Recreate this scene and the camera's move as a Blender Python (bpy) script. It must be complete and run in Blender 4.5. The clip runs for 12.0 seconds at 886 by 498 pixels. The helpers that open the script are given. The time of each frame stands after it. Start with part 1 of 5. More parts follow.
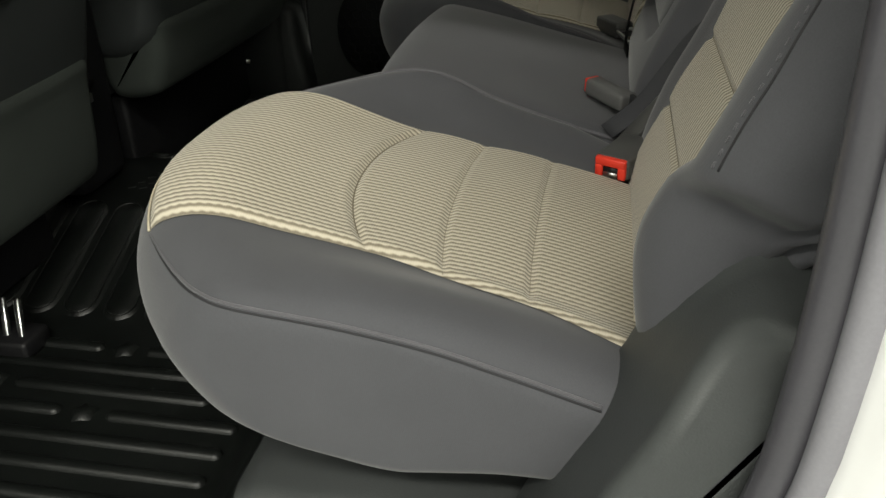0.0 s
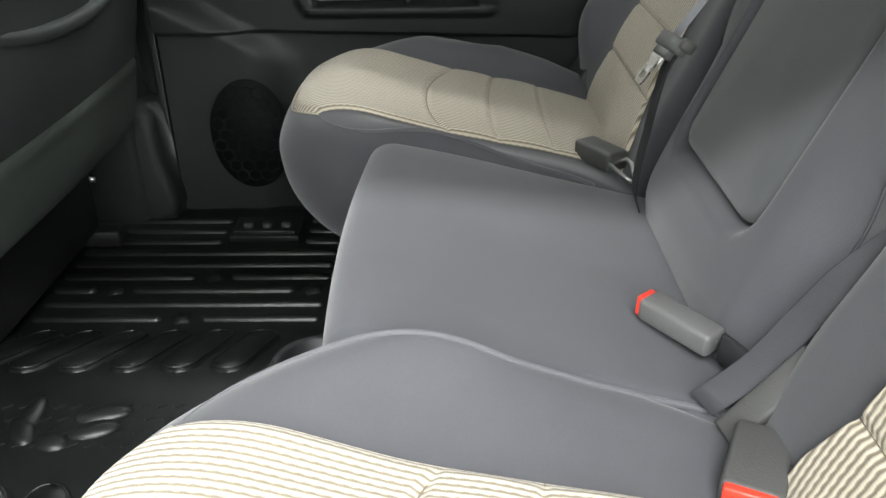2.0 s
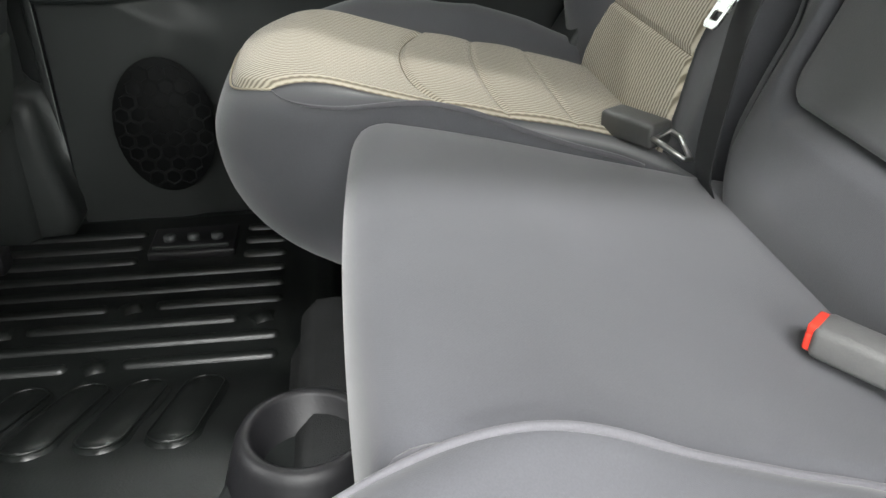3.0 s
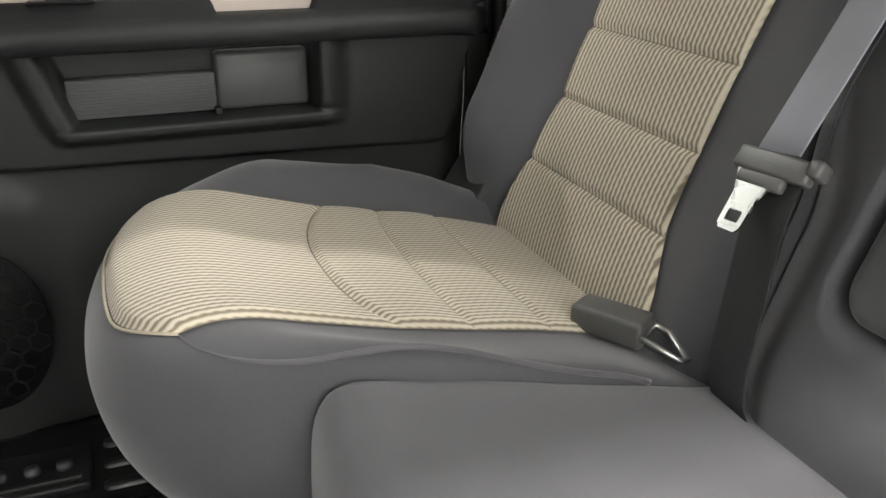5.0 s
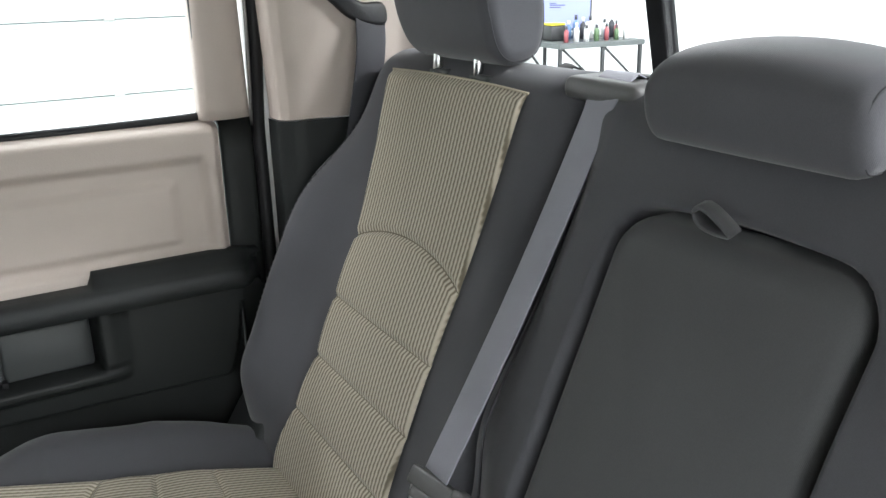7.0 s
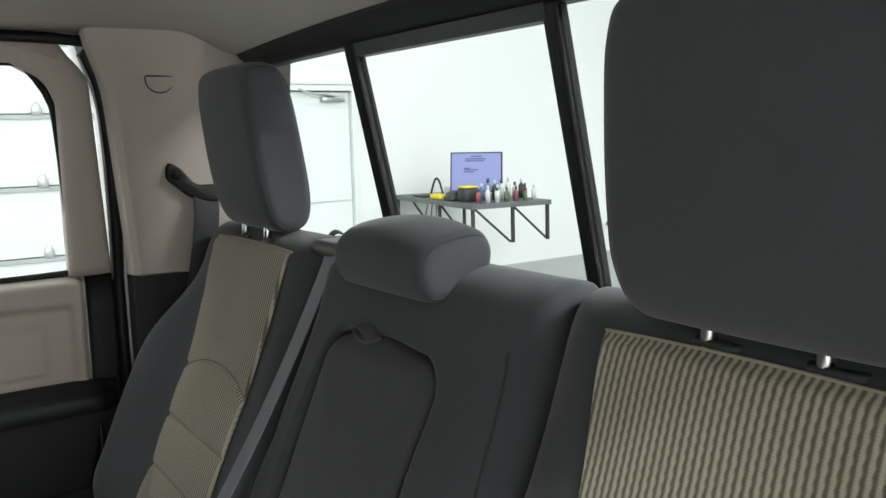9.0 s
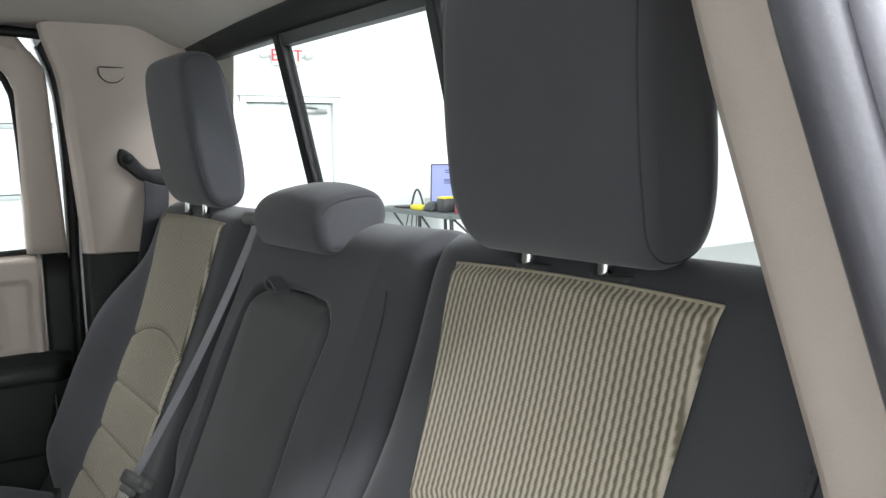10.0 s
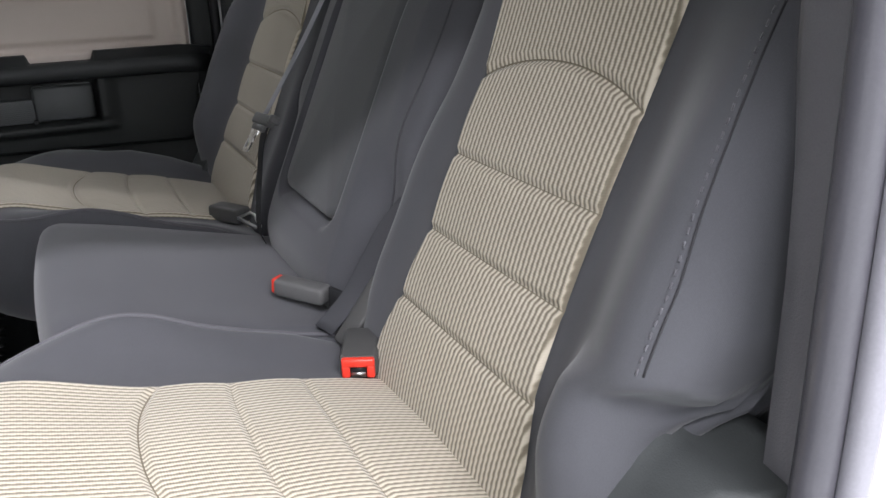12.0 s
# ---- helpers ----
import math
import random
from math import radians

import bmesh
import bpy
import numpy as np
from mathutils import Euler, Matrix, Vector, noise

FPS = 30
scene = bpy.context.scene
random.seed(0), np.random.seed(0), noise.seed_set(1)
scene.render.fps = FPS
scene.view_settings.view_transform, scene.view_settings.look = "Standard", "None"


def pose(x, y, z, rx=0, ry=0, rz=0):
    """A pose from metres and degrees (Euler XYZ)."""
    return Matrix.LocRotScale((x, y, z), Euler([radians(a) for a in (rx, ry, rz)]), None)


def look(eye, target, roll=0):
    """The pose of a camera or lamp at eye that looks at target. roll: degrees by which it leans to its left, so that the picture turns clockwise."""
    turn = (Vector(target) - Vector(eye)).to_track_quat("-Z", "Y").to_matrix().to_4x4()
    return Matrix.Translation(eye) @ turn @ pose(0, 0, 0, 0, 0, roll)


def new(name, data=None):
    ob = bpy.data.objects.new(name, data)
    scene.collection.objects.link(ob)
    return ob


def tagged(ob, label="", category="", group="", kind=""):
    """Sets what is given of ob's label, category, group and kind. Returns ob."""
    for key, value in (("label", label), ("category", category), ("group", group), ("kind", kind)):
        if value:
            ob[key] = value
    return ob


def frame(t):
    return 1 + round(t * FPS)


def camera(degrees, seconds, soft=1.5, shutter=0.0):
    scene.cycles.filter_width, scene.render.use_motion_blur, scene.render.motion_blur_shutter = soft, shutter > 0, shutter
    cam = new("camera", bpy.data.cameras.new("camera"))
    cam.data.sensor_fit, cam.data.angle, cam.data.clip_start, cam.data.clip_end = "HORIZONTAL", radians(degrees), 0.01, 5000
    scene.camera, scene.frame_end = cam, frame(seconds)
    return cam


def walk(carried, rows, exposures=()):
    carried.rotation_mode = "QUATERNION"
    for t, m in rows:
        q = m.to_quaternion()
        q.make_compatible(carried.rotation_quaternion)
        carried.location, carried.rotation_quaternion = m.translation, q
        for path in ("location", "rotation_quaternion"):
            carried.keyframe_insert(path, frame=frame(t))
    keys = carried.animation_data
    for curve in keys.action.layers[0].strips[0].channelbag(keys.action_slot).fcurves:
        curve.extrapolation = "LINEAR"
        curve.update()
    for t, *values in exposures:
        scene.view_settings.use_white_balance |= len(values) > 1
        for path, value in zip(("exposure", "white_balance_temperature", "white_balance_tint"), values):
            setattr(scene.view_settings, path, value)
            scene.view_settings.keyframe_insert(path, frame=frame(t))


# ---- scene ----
cam = camera(56.2, 12.0)
PATH = [
    (0, (0.219, -1.169, 0.634), (-0.137, 0.556, -0.312), -1.6),
    (0.5, (0.162, -1.112, 0.634), (-0.245, 0.624, -0.27), -2.5),
    (1, (0.119, -1.002, 0.659), (-0.213, 0.745, -0.256), -1.6),
    (1.5, (0.08, -0.848, 0.677), (-0.098, 0.917, -0.246), -1.0),
    (2, (0.038, -0.722, 0.689), (0.007, 1.046, -0.246), -0.8),
    (2.5, (-0.049, -0.569, 0.609), (0.06, 1.189, -0.339), -0.1),
    (2.7, (-0.059, -0.53, 0.584), (0.088, 1.223, -0.368), -0.3),
    (4.3, (-0.107, -0.328, 0.665), (0.382, 1.349, -0.31), -0.0),
    (4.5, (-0.131, -0.296, 0.658), (0.424, 1.403, -0.239), 0.3),
    (5, (-0.154, -0.256, 0.639), (0.521, 1.454, -0.149), 0.4),
    (5.5, (-0.123, -0.23, 0.666), (0.661, 1.455, -0.074), 0.2),
    (6, (-0.102, -0.241, 0.73), (0.783, 1.395, -0.005), -0.1),
    (6.5, (-0.087, -0.286, 0.807), (0.846, 1.336, 0.102), -1.0),
    (7, (-0.036, -0.375, 0.903), (0.918, 1.264, 0.268), -1.3),
    (7.5, (-0.004, -0.455, 0.946), (0.986, 1.206, 0.436), -1.1),
    (7.7, (0.002, -0.488, 0.948), (0.995, 1.187, 0.493), -0.8),
    (9.3, (-0.01, -0.821, 0.938), (1.124, 0.807, 0.687), -1.3),
    (9.5, (0.002, -0.856, 0.923), (1.137, 0.774, 0.686), -1.0),
    (10, (0.011, -0.921, 0.889), (1.148, 0.708, 0.654), -1.2),
    (10.5, (0.004, -0.968, 0.831), (1.14, 0.663, 0.607), -1.0),
    (11, (-0.014, -1.012, 0.768), (1.076, 0.629, 0.423), -0.8),
    (11.5, (-0.017, -1.051, 0.733), (0.952, 0.603, 0.164), -0.9),
    (12, (-0.025, -1.075, 0.704), (0.781, 0.623, 0.019), -1.7),
]
EXPOSURES = [
    (0, -2.24, 6900, 2), (0.5, -1.34, 6600, 4), (1, -1.3, 6250, 6), (1.5, -0.92, 6200, 6), (2, -0.17, 6250, 6), (2.5, 0.15, 6250, 6),
    (4.5, 0.14, 6750, 10), (5, 0.22, 6650, 10), (5.5, 0.47, 6350, 12), (6, 0.82, 6150, 12), (6.5, 0.77, 6050, 13), (7, -0.05, 6100, 9),
    (7.5, -0.85, 6200, 8), (8.5, -1.2, 6250, 6), (9.5, -1.26, 6250, 6), (10, -0.7, 6100, 9), (10.5, -0.74, 6100, 10), (11, -0.85, 6050, 12), (11.5, -1.03, 6050, 14), (12, -1.05, 6050, 14),
]
walk(cam, [(t, look(eye, target, roll)) for t, eye, target, roll in PATH], EXPOSURES)

# ---- light and exposure ----
world = bpy.data.worlds.new("world")
world.use_nodes = True
world.node_tree.nodes["Background"].inputs[0].default_value = (0.80, 0.87, 0.85, 1)
world.node_tree.nodes["Background"].inputs[1].default_value = 0.4
scene.world = world


def strip_light(name, x, y, z, length, width, watts, colour=(1.0, 0.965, 0.95)):
    """A ceiling strip lamp, itself out of view, that shines straight down."""
    lamp = bpy.data.lights.new(name, "AREA")
    lamp.shape, lamp.size, lamp.size_y, lamp.energy, lamp.color = "RECTANGLE", length, width, watts, colour
    ob = new(name, lamp)
    ob.location = (x, y, z)
    return ob


# Rows assumed on the ceiling; the -8.3 one is added to light the far side.
for row_y, row_watts in ((-4.5, 3250), (-8.3, 1250), (4.2, 300)):
    strip_light("unseen_ceiling_lamp", 2.0, row_y, 4.62, 9.0, 0.35, row_watts)
# Added lamp out of view: brightens what faces forward in the cab.
front_fill = strip_light("unseen_ceiling_lamp", -6.0, 0.5, 4.62, 5.0, 0.35, 1500)
front_fill.rotation_euler = (0, 0, radians(90))
# Another assumed row, out of view, towards the rear.
strip_light("unseen_ceiling_lamp", 12.0, 1.0, 4.62, 6.0, 0.35, 850)

# ---- materials ----
def nodes_of(name):
    m = bpy.data.materials.new(name)
    m.use_nodes = True
    t = m.node_tree
    return m, t, t.nodes["Principled BSDF"]


def link(t, a, b):
    t.links.new(a, b)


def noise_node(t, scale, detail=3.0, stretch=(1, 1, 1)):
    co = t.nodes.new("ShaderNodeTexCoord")
    mp = t.nodes.new("ShaderNodeMapping")
    mp.inputs["Scale"].default_value = stretch
    n = t.nodes.new("ShaderNodeTexNoise")
    n.inputs["Scale"].default_value, n.inputs["Detail"].default_value = scale, detail
    link(t, co.outputs["Object"], mp.inputs[0])
    link(t, mp.outputs[0], n.inputs["Vector"])
    return n


def math_node(t, op, a, b=None, c=None):
    n = t.nodes.new("ShaderNodeMath")
    n.operation = op
    for i, v in enumerate((a, b, c)):
        if v is None:
            continue
        if isinstance(v, (int, float)):
            n.inputs[i].default_value = v
        else:
            link(t, v, n.inputs[i])
    return n.outputs[0]


def ramp(t, fac, stops):
    r = t.nodes.new("ShaderNodeValToRGB")
    r.color_ramp.elements[0].position, r.color_ramp.elements[0].color = stops[0][0], (*stops[0][1], 1)
    r.color_ramp.elements[1].position, r.color_ramp.elements[1].color = stops[-1][0], (*stops[-1][1], 1)
    for p, c in stops[1:-1]:
        e = r.color_ramp.elements.new(p)
        e.color = (*c, 1)
    link(t, fac, r.inputs[0])
    return r.outputs[0]


def bump(t, p, height, strength, dist):
    b = t.nodes.new("ShaderNodeBump")
    b.inputs["Strength"].default_value, b.inputs["Distance"].default_value = strength, dist
    link(t, height, b.inputs["Height"])
    link(t, b.outputs[0], p.inputs["Normal"])


def surface(name, colour, rough=0.6, grain=400.0, bumpiness=0.3, spread=0.12, patch=9.0, metal=0.0, sheen=0.0, dist=0.0006, gloss=0.5):
    """A surface with fine grain in relief, and soft patches in colour and gloss."""
    m, t, p = nodes_of(name)
    big, fine = noise_node(t, patch, 4), noise_node(t, grain, 2)
    mixed = math_node(t, "MULTIPLY_ADD", fine.outputs["Fac"], 0.35, math_node(t, "MULTIPLY", big.outputs["Fac"], 0.65))
    lo, hi = [c * (1 - spread) for c in colour], [min(1.0, c * (1 + spread)) for c in colour]
    link(t, ramp(t, mixed, ((0.3, lo), (0.7, hi))), p.inputs["Base Color"])
    link(t, math_node(t, "MULTIPLY_ADD", big.outputs["Fac"], 0.16, rough - 0.08), p.inputs["Roughness"])
    p.inputs["Metallic"].default_value = metal
    p.inputs["Specular IOR Level"].default_value = gloss
    if sheen:
        p.inputs["Sheen Weight"].default_value, p.inputs["Sheen Roughness"].default_value = sheen, 0.5
    bump(t, p, fine.outputs["Fac"], bumpiness, dist)
    return m


def weave(name, colour, period=0.0011, spread=0.1):
    """Plain-woven seat cloth."""
    m, t, p = nodes_of(name)
    co = t.nodes.new("ShaderNodeTexCoord")
    w = []
    for turn in (0.0, 90.0):
        mp = t.nodes.new("ShaderNodeMapping")
        mp.inputs["Rotation"].default_value = (0.5, 0.3, radians(45 + turn))
        wv = t.nodes.new("ShaderNodeTexWave")
        wv.inputs["Scale"].default_value = 1 / period / 3.2
        wv.inputs["Distortion"].default_value = 1.5
        link(t, co.outputs["Object"], mp.inputs[0])
        link(t, mp.outputs[0], wv.inputs["Vector"])
        w.append(wv.outputs["Fac"])
    cloth = math_node(t, "MULTIPLY", w[0], w[1])
    big, mid = noise_node(t, 7, 5), noise_node(t, 900, 2)
    mixed = math_node(t, "ADD", math_node(t, "MULTIPLY", big.outputs["Fac"], 0.6), math_node(t, "MULTIPLY", mid.outputs["Fac"], 0.4))
    lo, hi = [c * (1 - spread) for c in colour], [c * (1 + spread) for c in colour]
    link(t, ramp(t, mixed, ((0.35, lo), (0.65, hi))), p.inputs["Base Color"])
    p.inputs["Roughness"].default_value = 0.85
    p.inputs["Specular IOR Level"].default_value = 0.25
    p.inputs["Sheen Weight"].default_value, p.inputs["Sheen Roughness"].default_value = 0.24, 0.45
    bump(t, p, math_node(t, "ADD", cloth, math_node(t, "MULTIPLY", mid.outputs["Fac"], 0.7)), 0.16, 0.0003)
    return m


def ribbed_cloth(name, period, along, gap):
    """Cream ribs with dark yarn between them; ribs run fore and aft, spaced across y. along: the axis on which the yarn is broken into dashes."""
    m, t, p = nodes_of(name)
    co = t.nodes.new("ShaderNodeTexCoord")
    sep = t.nodes.new("ShaderNodeSeparateXYZ")
    link(t, co.outputs["Object"], sep.inputs[0])
    wob = noise_node(t, 25, 2)
    y = math_node(t, "MULTIPLY_ADD", wob.outputs["Fac"], 0.0006, sep.outputs["Y"])
    turn = math_node(t, "MULTIPLY", sep.outputs["Y"], math.pi / period)
    dash = math_node(t, "SINE", math_node(t, "MULTIPLY_ADD", sep.outputs[along], 2 * math.pi / 0.0090, turn))
    y = math_node(t, "MULTIPLY_ADD", dash, 0.00022, y)
    rib = math_node(t, "SINE", math_node(t, "MULTIPLY", y, 2 * math.pi / period))
    rib = math_node(t, "MULTIPLY_ADD", rib, 0.5, 0.5)
    thread = math_node(t, "SINE", math_node(t, "MULTIPLY", sep.outputs[along], 2 * math.pi / 0.0022))
    big, fine = noise_node(t, 8, 4), noise_node(t, 1400, 2)
    fac = math_node(t, "ADD", rib, math_node(t, "MULTIPLY", math_node(t, "SUBTRACT", fine.outputs["Fac"], 0.5), 0.35))
    fac = math_node(t, "ADD", fac, math_node(t, "MULTIPLY", dash, 0.06))
    col = ramp(t, fac, ((0.05, tuple(0.66 * c for c in gap)), (0.30, gap), (0.58, (0.50, 0.45, 0.355)), (0.92, (0.60, 0.55, 0.445))))
    mix = t.nodes.new("ShaderNodeMix")
    mix.data_type, mix.blend_type = "RGBA", "MULTIPLY"
    mix.inputs[0].default_value = 0.25
    link(t, col, mix.inputs["A"])
    link(t, ramp(t, big.outputs["Fac"], ((0.3, (0.75, 0.74, 0.70)), (0.7, (1, 1, 1)))), mix.inputs["B"])
    link(t, mix.outputs["Result"], p.inputs["Base Color"])
    p.inputs["Roughness"].default_value = 0.9
    p.inputs["Specular IOR Level"].default_value = 0.2
    p.inputs["Sheen Weight"].default_value = 0.2
    h = math_node(t, "ADD", rib, math_node(t, "MULTIPLY", thread, 0.10))
    bump(t, p, h, 0.5, 0.0009)
    return m


def glass(name, tint=(0.93, 0.97, 0.96)):
    m, t, p = nodes_of(name)
    p.inputs["Base Color"].default_value = (*tint, 1)
    p.inputs["Transmission Weight"].default_value, p.inputs["Roughness"].default_value, p.inputs["IOR"].default_value = 1.0, 0.0, 1.01
    return m


def glow(name, colour, strength):
    m, t, p = nodes_of(name)
    p.inputs["Base Color"].default_value = (*colour, 1)
    p.inputs["Emission Color"].default_value = (*colour, 1)
    p.inputs["Emission Strength"].default_value = strength
    return m


CLOTH = weave("charcoal_cloth", (0.074, 0.075, 0.083))
FLAP = weave("charcoal_flat_cloth", (0.078, 0.080, 0.083))
RIBS_C = ribbed_cloth("ribbed_cushion_cloth", 0.0060, "X", (0.325, 0.287, 0.217))
RIBS_B = ribbed_cloth("ribbed_back_cloth", 0.0066, "Z", (0.290, 0.254, 0.190))
PIPING = weave("piping_cloth", (0.10, 0.098, 0.108))
THREAD = surface("thread", (0.062, 0.062, 0.068), 0.8, 900, gloss=0.2)
SEAM_TAN = surface("brown_seam_thread", (0.20, 0.175, 0.13), 0.85, 900, gloss=0.15)
GROOVE = surface("dark_seam_thread", (0.022, 0.022, 0.025), 0.8, 900)
TAN_THREAD = surface("tan_thread", (0.45, 0.40, 0.30), 0.8, 900)
VINYL_BACK = surface("seat_back_vinyl", (0.033, 0.037, 0.037), 0.55, 700, 0.4, gloss=0.3)
BACK_PANEL = surface("seat_back_carpet", (0.042, 0.049, 0.044), 0.9, 900, 0.6, gloss=0.2)
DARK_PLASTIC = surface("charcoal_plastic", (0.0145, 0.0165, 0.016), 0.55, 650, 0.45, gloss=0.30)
GREY_PLASTIC = surface("grey_plastic", (0.047, 0.051, 0.051), 0.48, 650, 0.4, gloss=0.4)
SOFT_PLASTIC = surface("armrest_vinyl", (0.019, 0.021, 0.0215), 0.55, 800, 0.4, gloss=0.3)
TAN_PLASTIC = surface("tan_plastic", (0.50, 0.438, 0.388), 0.60, 700, 0.35, 0.05)
HEADLINER = surface("headliner_cloth", (0.47, 0.44, 0.40), 0.95, 1200, 0.5, 0.05)
RUBBER = surface("black_rubber", (0.008, 0.008, 0.009), 0.50, 300, 0.3, gloss=0.35)
SEAL = surface("dark_grey_door_seal", (0.070, 0.068, 0.078), 0.36, 400, 0.2)
# Pale grey stands in for white jamb paint in shade beside the seal.
SEAL_LIP_SHADE = surface("seal_lip_jamb_shade", (0.24, 0.235, 0.26), 0.5, 400, 0.2)
# Charcoal plastic with the doorway's light put into its colour.
PILLAR_LIT = surface("lit_charcoal_plastic", (0.115, 0.112, 0.120), 0.5, 650, 0.4, gloss=0.4)
MAT = surface("black_mat_rubber", (0.004, 0.005, 0.0045), 0.42, 500, 0.35, 0.25, 14, gloss=0.42)
SPEAKER = surface("black_speaker_mesh", (0.006, 0.0065, 0.0065), 0.7, 600, 0.3, gloss=0.1)
CARPET = surface("black_carpet", (0.020, 0.021, 0.021), 0.95, 900, 1.0, 0.3, 30, dist=0.002, gloss=0.15)
PAINT = surface("white_paint", (0.80, 0.80, 0.80), 0.25, 40, 0.02, 0.02)
CHROME = surface("chrome", (0.85, 0.85, 0.84), 0.28, 300, 0.05, 0.05, metal=1.0)
STEEL = surface("zinc_steel", (0.45, 0.45, 0.44), 0.35, 300, 0.2, 0.2, metal=1.0)
RED = surface("red_button", (0.75, 0.045, 0.025), 0.35, 300, 0.05)
BUCKLE = surface("buckle_plastic", (0.070, 0.070, 0.068), 0.42, 700, 0.35)
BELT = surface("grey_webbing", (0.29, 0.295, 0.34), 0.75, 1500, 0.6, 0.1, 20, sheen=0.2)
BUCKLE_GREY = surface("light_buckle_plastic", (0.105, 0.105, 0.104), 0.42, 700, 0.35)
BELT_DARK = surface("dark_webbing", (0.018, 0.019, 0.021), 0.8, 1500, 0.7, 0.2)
BELT_SIDE = surface("charcoal_webbing", (0.034, 0.035, 0.040), 0.75, 1500, 0.6, 0.1)
GLASS = glass("clear_glass")
WALL = surface("white_wall_paint", (0.78, 0.80, 0.79), 0.7, 60, 0.2, 0.02, 1.5, dist=0.002)
CEIL = surface("white_ceiling_paint", (0.75, 0.76, 0.75), 0.8, 40, 0.2, 0.03, 1.0)
CONCRETE = surface("grey_floor_paint", (0.36, 0.37, 0.36), 0.45, 30, 0.1, 0.06, 1.2)
DOOR_WHITE = surface("white_door_paint", (0.74, 0.78, 0.77), 0.45, 80, 0.1, 0.02, 2.0)
# Grey for the shadow lines at the overhead door's joints.
JOINT_SHADE = surface("joint_shade_grey", (0.42, 0.45, 0.44), 0.5, 80, 0.1, 0.05, 2.0)
BLACK_METAL = surface("black_table_frame", (0.03, 0.03, 0.032), 0.5, 200, 0.2)
GREY_TOP = surface("dark_grey_tabletop", (0.10, 0.11, 0.11), 0.5, 200, 0.2)
SCREEN = glow("monitor_screen", (0.19, 0.21, 0.42), 0.9)
SCREEN_BAR = surface("screen_text", (0.05, 0.05, 0.10), 0.5)
YELLOW = surface("yellow_plastic", (0.75, 0.62, 0.03), 0.5)
ORANGE = surface("orange_plastic", (0.80, 0.16, 0.02), 0.5)
BLUE = surface("blue_plastic", (0.04, 0.13, 0.35), 0.5)
EXIT_RED = glow("exit_letters", (0.85, 0.05, 0.06), 0.5)
LENS = surface("lamp_lens", (0.70, 0.68, 0.64), 0.3, 200, 0.1)

# ---- builders ----
from mathutils.bvhtree import BVHTree


def thing(name, at, label, category, group="", kind=""):
    """An Empty at a thing's base, which parents its parts."""
    ob = new(name)
    ob.location = at
    ob.empty_display_size = 0.05
    return tagged(ob, label, category, group, kind)


def put_mesh(name, bm, material, smooth=True):
    me = bpy.data.meshes.new(name)
    bmesh.ops.recalc_face_normals(bm, faces=bm.faces)
    bm.to_mesh(me)
    bm.free()
    for f in me.polygons:
        f.use_smooth = smooth
    me.materials.append(material)
    return me


def part(name, bm, material, parent, label="", smooth=True):
    """Links a bmesh, built in world metres, as one mesh under a thing or a part."""
    ob = new(name, put_mesh(name, bm, material, smooth))
    ob.parent = parent
    at = Vector(parent.location) if parent.parent is None else Vector((0, 0, 0))
    if parent.type == "EMPTY":
        ob.matrix_parent_inverse = Matrix.Translation(-at)
    return tagged(ob, label)


def structure(name, bm, material, label, category, smooth=False):
    ob = new(name, put_mesh(name, bm, material, smooth))
    return tagged(ob, label, category, kind="structure")


def single(name, bm, material, label, category, group="", smooth=True):
    return tagged(new(name, put_mesh(name, bm, material, smooth)), label, category, group)


def spline(points, n, closed=False):
    """n points at even steps of length along a smooth line through the given ones."""
    p = np.array(points, float)
    m = len(p)
    if closed:
        q = np.vstack([p[-1], p, p[0], p[1]])
        spans = m
    else:
        q = np.vstack([2 * p[0] - p[1], p, 2 * p[-1] - p[-2]])
        spans = m - 1
    out = []
    for i in range(spans):
        a, b, c, d = q[i], q[i + 1], q[i + 2], q[i + 3]
        for s in np.linspace(0, 1, 16, endpoint=False):
            out.append(0.5 * (2 * b + (c - a) * s + (2 * a - 5 * b + 4 * c - d) * s * s + (3 * b - a - 3 * c + d) * s**3))
    out.append(out[0] if closed else p[-1])
    out = np.array(out)
    run = np.r_[0, np.cumsum(np.linalg.norm(np.diff(out, axis=0), axis=1))]
    want = np.linspace(0, run[-1], n, endpoint=not closed)
    return np.stack([np.interp(want, run, out[:, k]) for k in range(out.shape[1])], 1)


def grid(fn, us, vs):
    """A sheet of quads through fn(u, v)."""
    bm = bmesh.new()
    rows = [[bm.verts.new(fn(u, v)) for v in vs] for u in us]
    for a, b in zip(rows, rows[1:]):
        for i in range(len(vs) - 1):
            bm.faces.new((a[i], a[i + 1], b[i + 1], b[i]))
    return bm


def solid_grid(fn, us, vs, push):
    """The same with thickness: push is the way to its back."""
    bm = bmesh.new()
    push = Vector(push)
    rows = [[bm.verts.new(fn(u, v)) for v in vs] for u in us]
    back = [[bm.verts.new(w.co + push) for w in r] for r in rows]
    for s in (rows, back):
        for a, b in zip(s, s[1:]):
            for i in range(len(vs) - 1):
                bm.faces.new((a[i], a[i + 1], b[i + 1], b[i]))
    rim = lambda s: [*s[0], *[r[-1] for r in s[1:]], *s[-1][-2::-1], *[r[0] for r in s[-2:0:-1]]]
    a, b = rim(rows), rim(back)
    for i in range(len(a)):
        j = (i + 1) % len(a)
        bm.faces.new((a[i], a[j], b[j], b[i]))
    return bm


